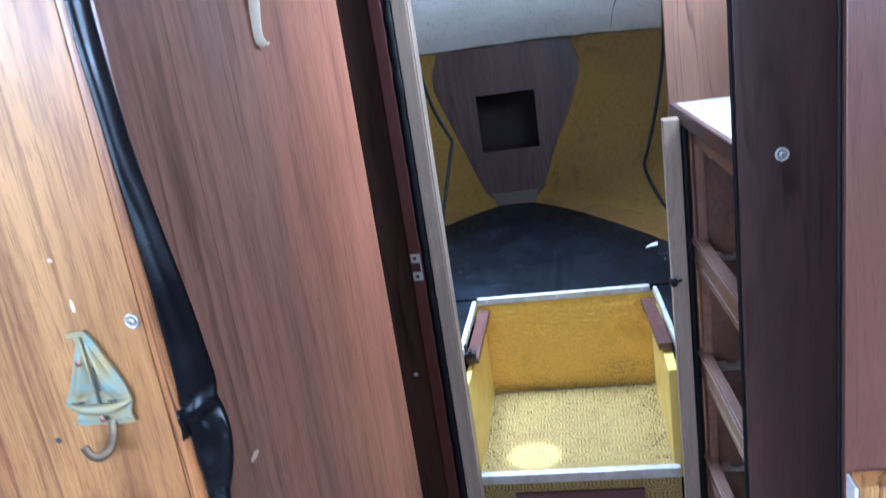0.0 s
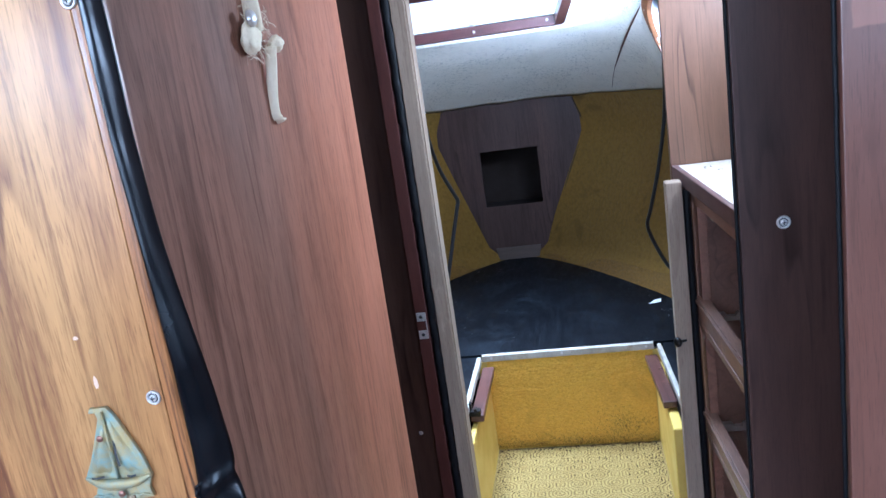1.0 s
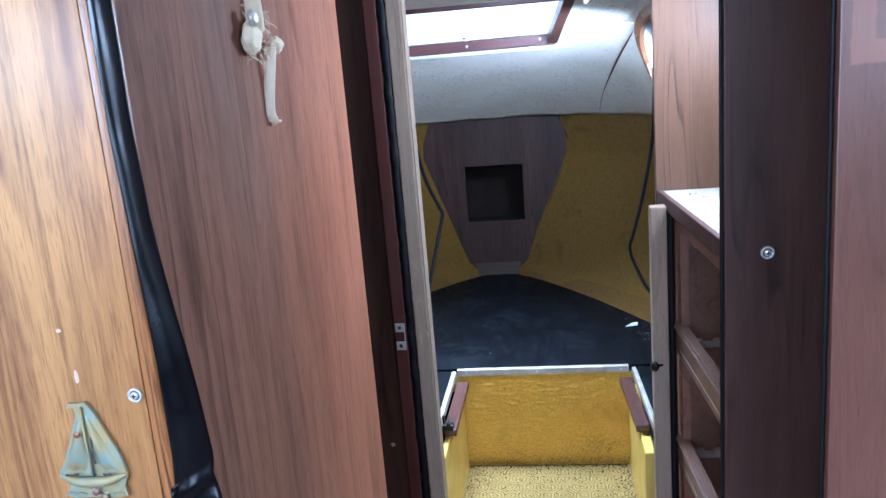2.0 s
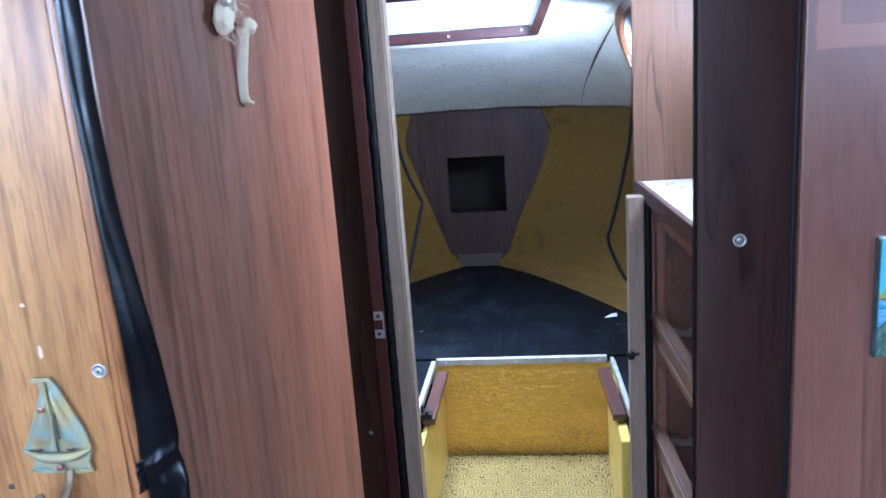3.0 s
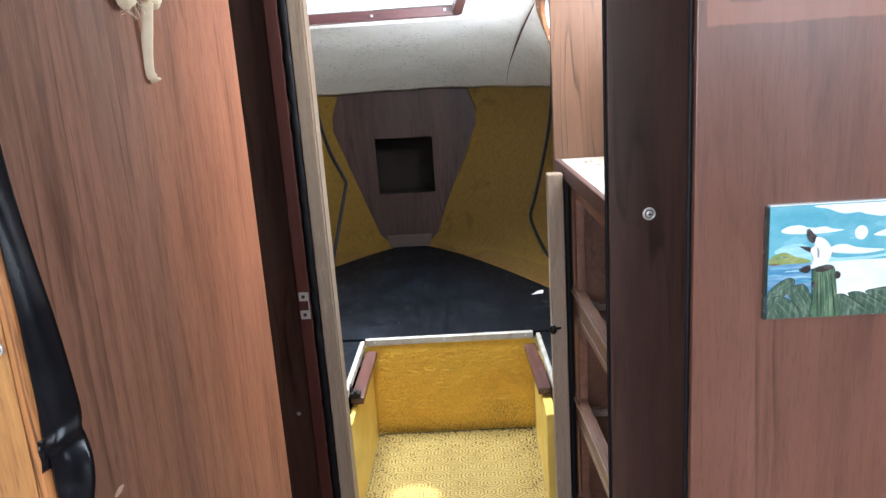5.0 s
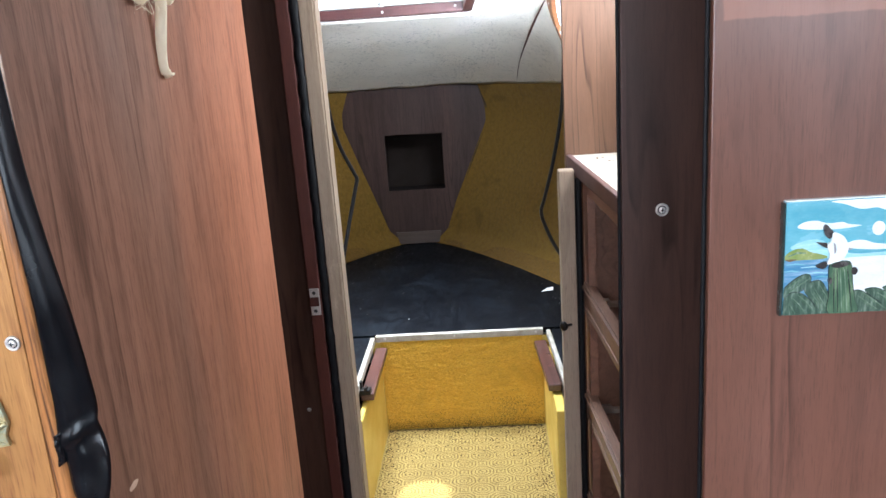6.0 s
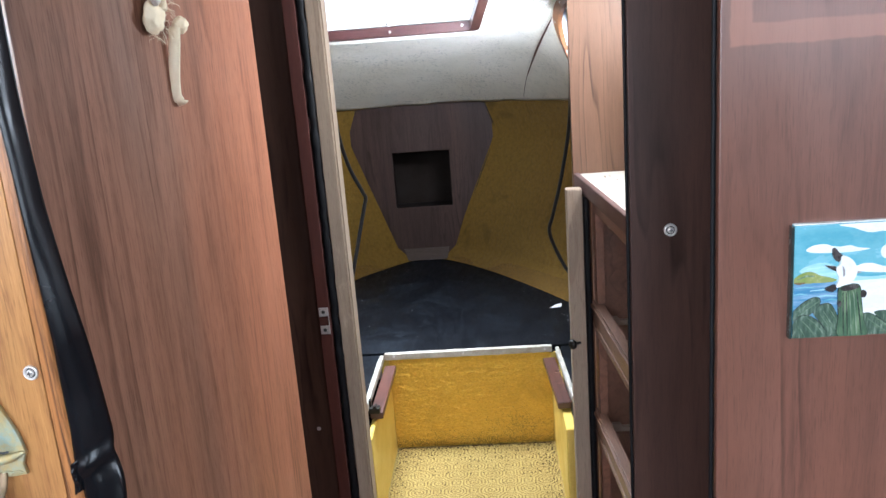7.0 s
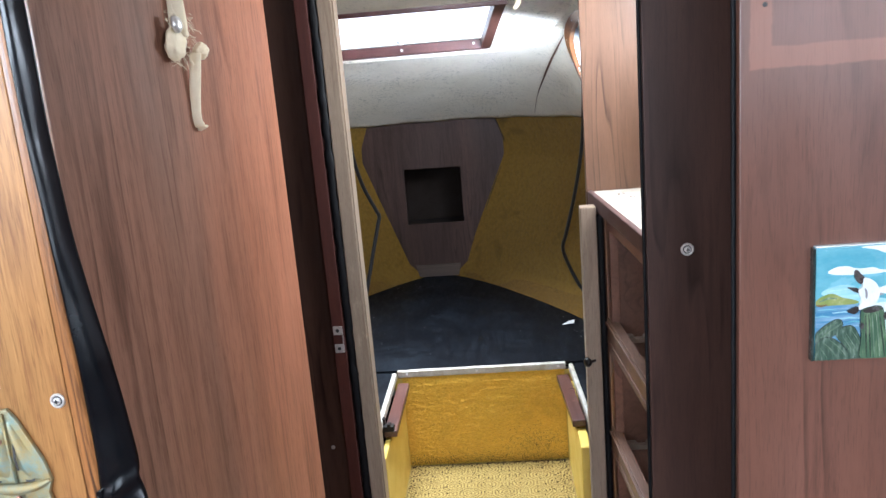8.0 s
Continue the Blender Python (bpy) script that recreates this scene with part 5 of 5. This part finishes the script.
daub("grey_shape", [(0.590, 0.408), (0.640, 0.425), (0.595, 0.436)], P_GREY, 0.0026, soft=False)
daub("dark_shape", [(0.352, 0.225), (0.376, 0.202), (0.410, 0.235), (0.452, 0.278), (0.413, 0.325), (0.367, 0.288)], P_DARK, 0.0026, "plain dark painted shape")
daub("dark_shape", [(0.284, 0.350), (0.385, 0.360), (0.430, 0.420), (0.35, 0.390)], P_DARK, 0.0025, soft=False)
daub("dark_shape", [(0.294, 0.563), (0.376, 0.525), (0.413, 0.545), (0.367, 0.590)], P_DARK, 0.0025)


# ---- crumbs and marks ----
rng = random.Random(11)


def crumbs(spots, size, flat=0.35):
    bm = bmesh.new()
    for x, y, z in spots:
        r = size * rng.uniform(0.4, 1.5)
        k = rng.uniform(0, 6.28)
        base = [bm.verts.new((x + r * rng.uniform(0.6, 1.3) * math.cos(k + i * 1.2566), y + r * rng.uniform(0.6, 1.3) * math.sin(k + i * 1.2566), z)) for i in range(5)]
        tip = bm.verts.new((x, y, z + r * flat))
        for i in range(5):
            bm.faces.new((base[i], base[(i + 1) % 5], tip))
    return bm


pale = [(rng.gauss(-0.30, 0.035), rng.gauss(3.10, 0.035), BZ + 0.0003) for k in range(20)]
pale += [(rng.gauss(0.30, 0.03), rng.gauss(2.44, 0.045), BZ + 0.0003) for k in range(16)]
pale += [(rng.uniform(-0.5, 0.3), rng.uniform(2.25, 3.0), BZ + 0.0003) for k in range(26)]
FLAKE = plain("grey_flakes", (0.25, 0.25, 0.24), 0.8, dirt=(0.14, 0.14, 0.14), amount=0.6, scale=90)
SOIL = plain("brown_soil", (0.030, 0.018, 0.008), 0.9, dirt=(0.05, 0.03, 0.012), amount=0.5, scale=200)
SOIL.node_tree.nodes["Principled BSDF"].inputs["Specular IOR Level"].default_value = 0.1
single("paint_flakes", crumbs(pale, 0.0022), FLAKE, "pale paint flakes scattered on the black berth", "debris", kind="stuff")
soil = [(rng.uniform(-0.232, 0.23), 2.19 - abs(rng.gauss(0, 0.10)), 0.2453) for k in range(420)]
soil += [(rng.uniform(-0.232, 0.23), 2.192 - abs(rng.gauss(0, 0.007)), 0.2453) for k in range(380)]
soil += [(0.228 - abs(rng.gauss(0, 0.03)), rng.uniform(1.79, 2.19), 0.2453) for k in range(220)]
soil += [(-0.232 + abs(rng.gauss(0, 0.03)), rng.uniform(1.79, 2.19), 0.2453) for k in range(150)]
single("dirt_crumbs", crumbs([p for p in soil if p[1] > 1.78], 0.0019, 0.6), SOIL, "dark dirt crumbs on the patterned vinyl", "debris", kind="stuff")
single("counter_crumbs", crumbs([(rng.uniform(0.31, 0.42), rng.uniform(1.35, 1.75), 1.1058) for k in range(26)], 0.003), HOOKMETAL, "brown flakes on the white counter", "debris", kind="stuff")

ledge = thing("ledge", (0.7, 0.75, 0.80), "orange-brown wooden ledge on the bulkhead with a chipped white end", "ledge")
part("board", box(0.3055, 1.29, 0.735, 0.7635, 0.80, 0.889, 0.003), TEAK, ledge)
part("end_cap", box(0.3015, 0.305, 0.738, 0.7635, 0.80, 0.886, 0.001), WHITE, ledge, "chipped white end")

# torn seam of the headliner
TORN = plain("torn_seam", (0.095, 0.038, 0.018), 0.9, dirt=(0.02, 0.010, 0.006), amount=0.7, scale=60, bump=0.5)
seam = smooth_line([(0.282, 2.175, 1.466), (0.270, 2.30, 1.432), (0.255, 2.495, 1.380), (0.2415, 2.705, 1.318), (0.2325, 2.855, 1.268), (0.230, 3.02, 1.205)], 8)
part("torn_seam", tube(seam, lambda t: 0.0009 + 0.0022 * math.exp(-((t - 0.40) / 0.2) ** 2) + 0.0007 * (t < 0.75) + 0.0005 * hash_noise(t * 30, 1.0, 0), 8, 0.5), TORN, roof, "dark brown split in the headliner", smooth=True)
part("peeling_edge", tube(smooth_line([(0.280, 2.17, 1.472), (0.245, 2.20, 1.474), (0.20, 2.24, 1.472), (0.15, 2.30, 1.465)]), lambda t: 0.004 * (1 - t) + 0.001, 8, 0.5), HEADLINER, roof, smooth=True)
CHIP = plain("chipped_varnish", (0.62, 0.45, 0.33), 0.6, dirt=(0.5, 0.3, 0.2), amount=0.5, scale=300)
single("scuff_mark", lump((-0.287, 0.5301, 1.209), 0.0024, (0.8, 0.12, 2.2), 3.0), CHIP, "pale chip in the teak varnish", "scuff", group="varnish chips")
single("scuff_mark", lump((-0.294, 0.5301, 1.244), 0.0018, (1.3, 0.12, 0.9), 6.0), CHIP, "pale chip in the teak varnish", "scuff", group="varnish chips")
single("scuff_mark", lump((-0.2399, 0.65, 1.008), 0.006, (0.04, 1.5, 0.55), 9.0), CHIP, "pale chip low on the brown wall", "scuff", group="varnish chips")
single("nail_hole", lathe([(0.0022, 0), (0.0022, 0.0004), (0.001, 0.0005)], (0.323, 0.7648, 1.433), (0, -1, 0), 14), SLOT, "small dark hole in the faded bulkhead", "hole")
# solid dark tubes draw the shade in the gap round the bulkhead
part("shadow_gap", tube(smooth_line([(x - 0.005, 3.2475, z) for x, z in RIM[2:7]], 8), 0.0032, 6), LOCKER, lock, "dark tube standing in for the shaded gap at the bulkhead's edge")
part("shadow_gap", tube(smooth_line([(x, 3.2485, z) for x, z in RIM[7:12]], 8), 0.0024, 6), LOCKER, lock, "dark tube standing in for the shaded gap at the bulkhead's edge")

# cream flap of lining peeling beside the hatch
single("peeling_flap", tube(smooth_line([(0.150, 1.90, 1.556), (0.152, 1.89, 1.540), (0.148, 1.885, 1.522), (0.140, 1.88, 1.512)]), lambda t: 0.009 - 0.005 * t, 10, 0.25), ROPE, "cream flap of lining peeling beside the hatch", "lining", smooth=True)
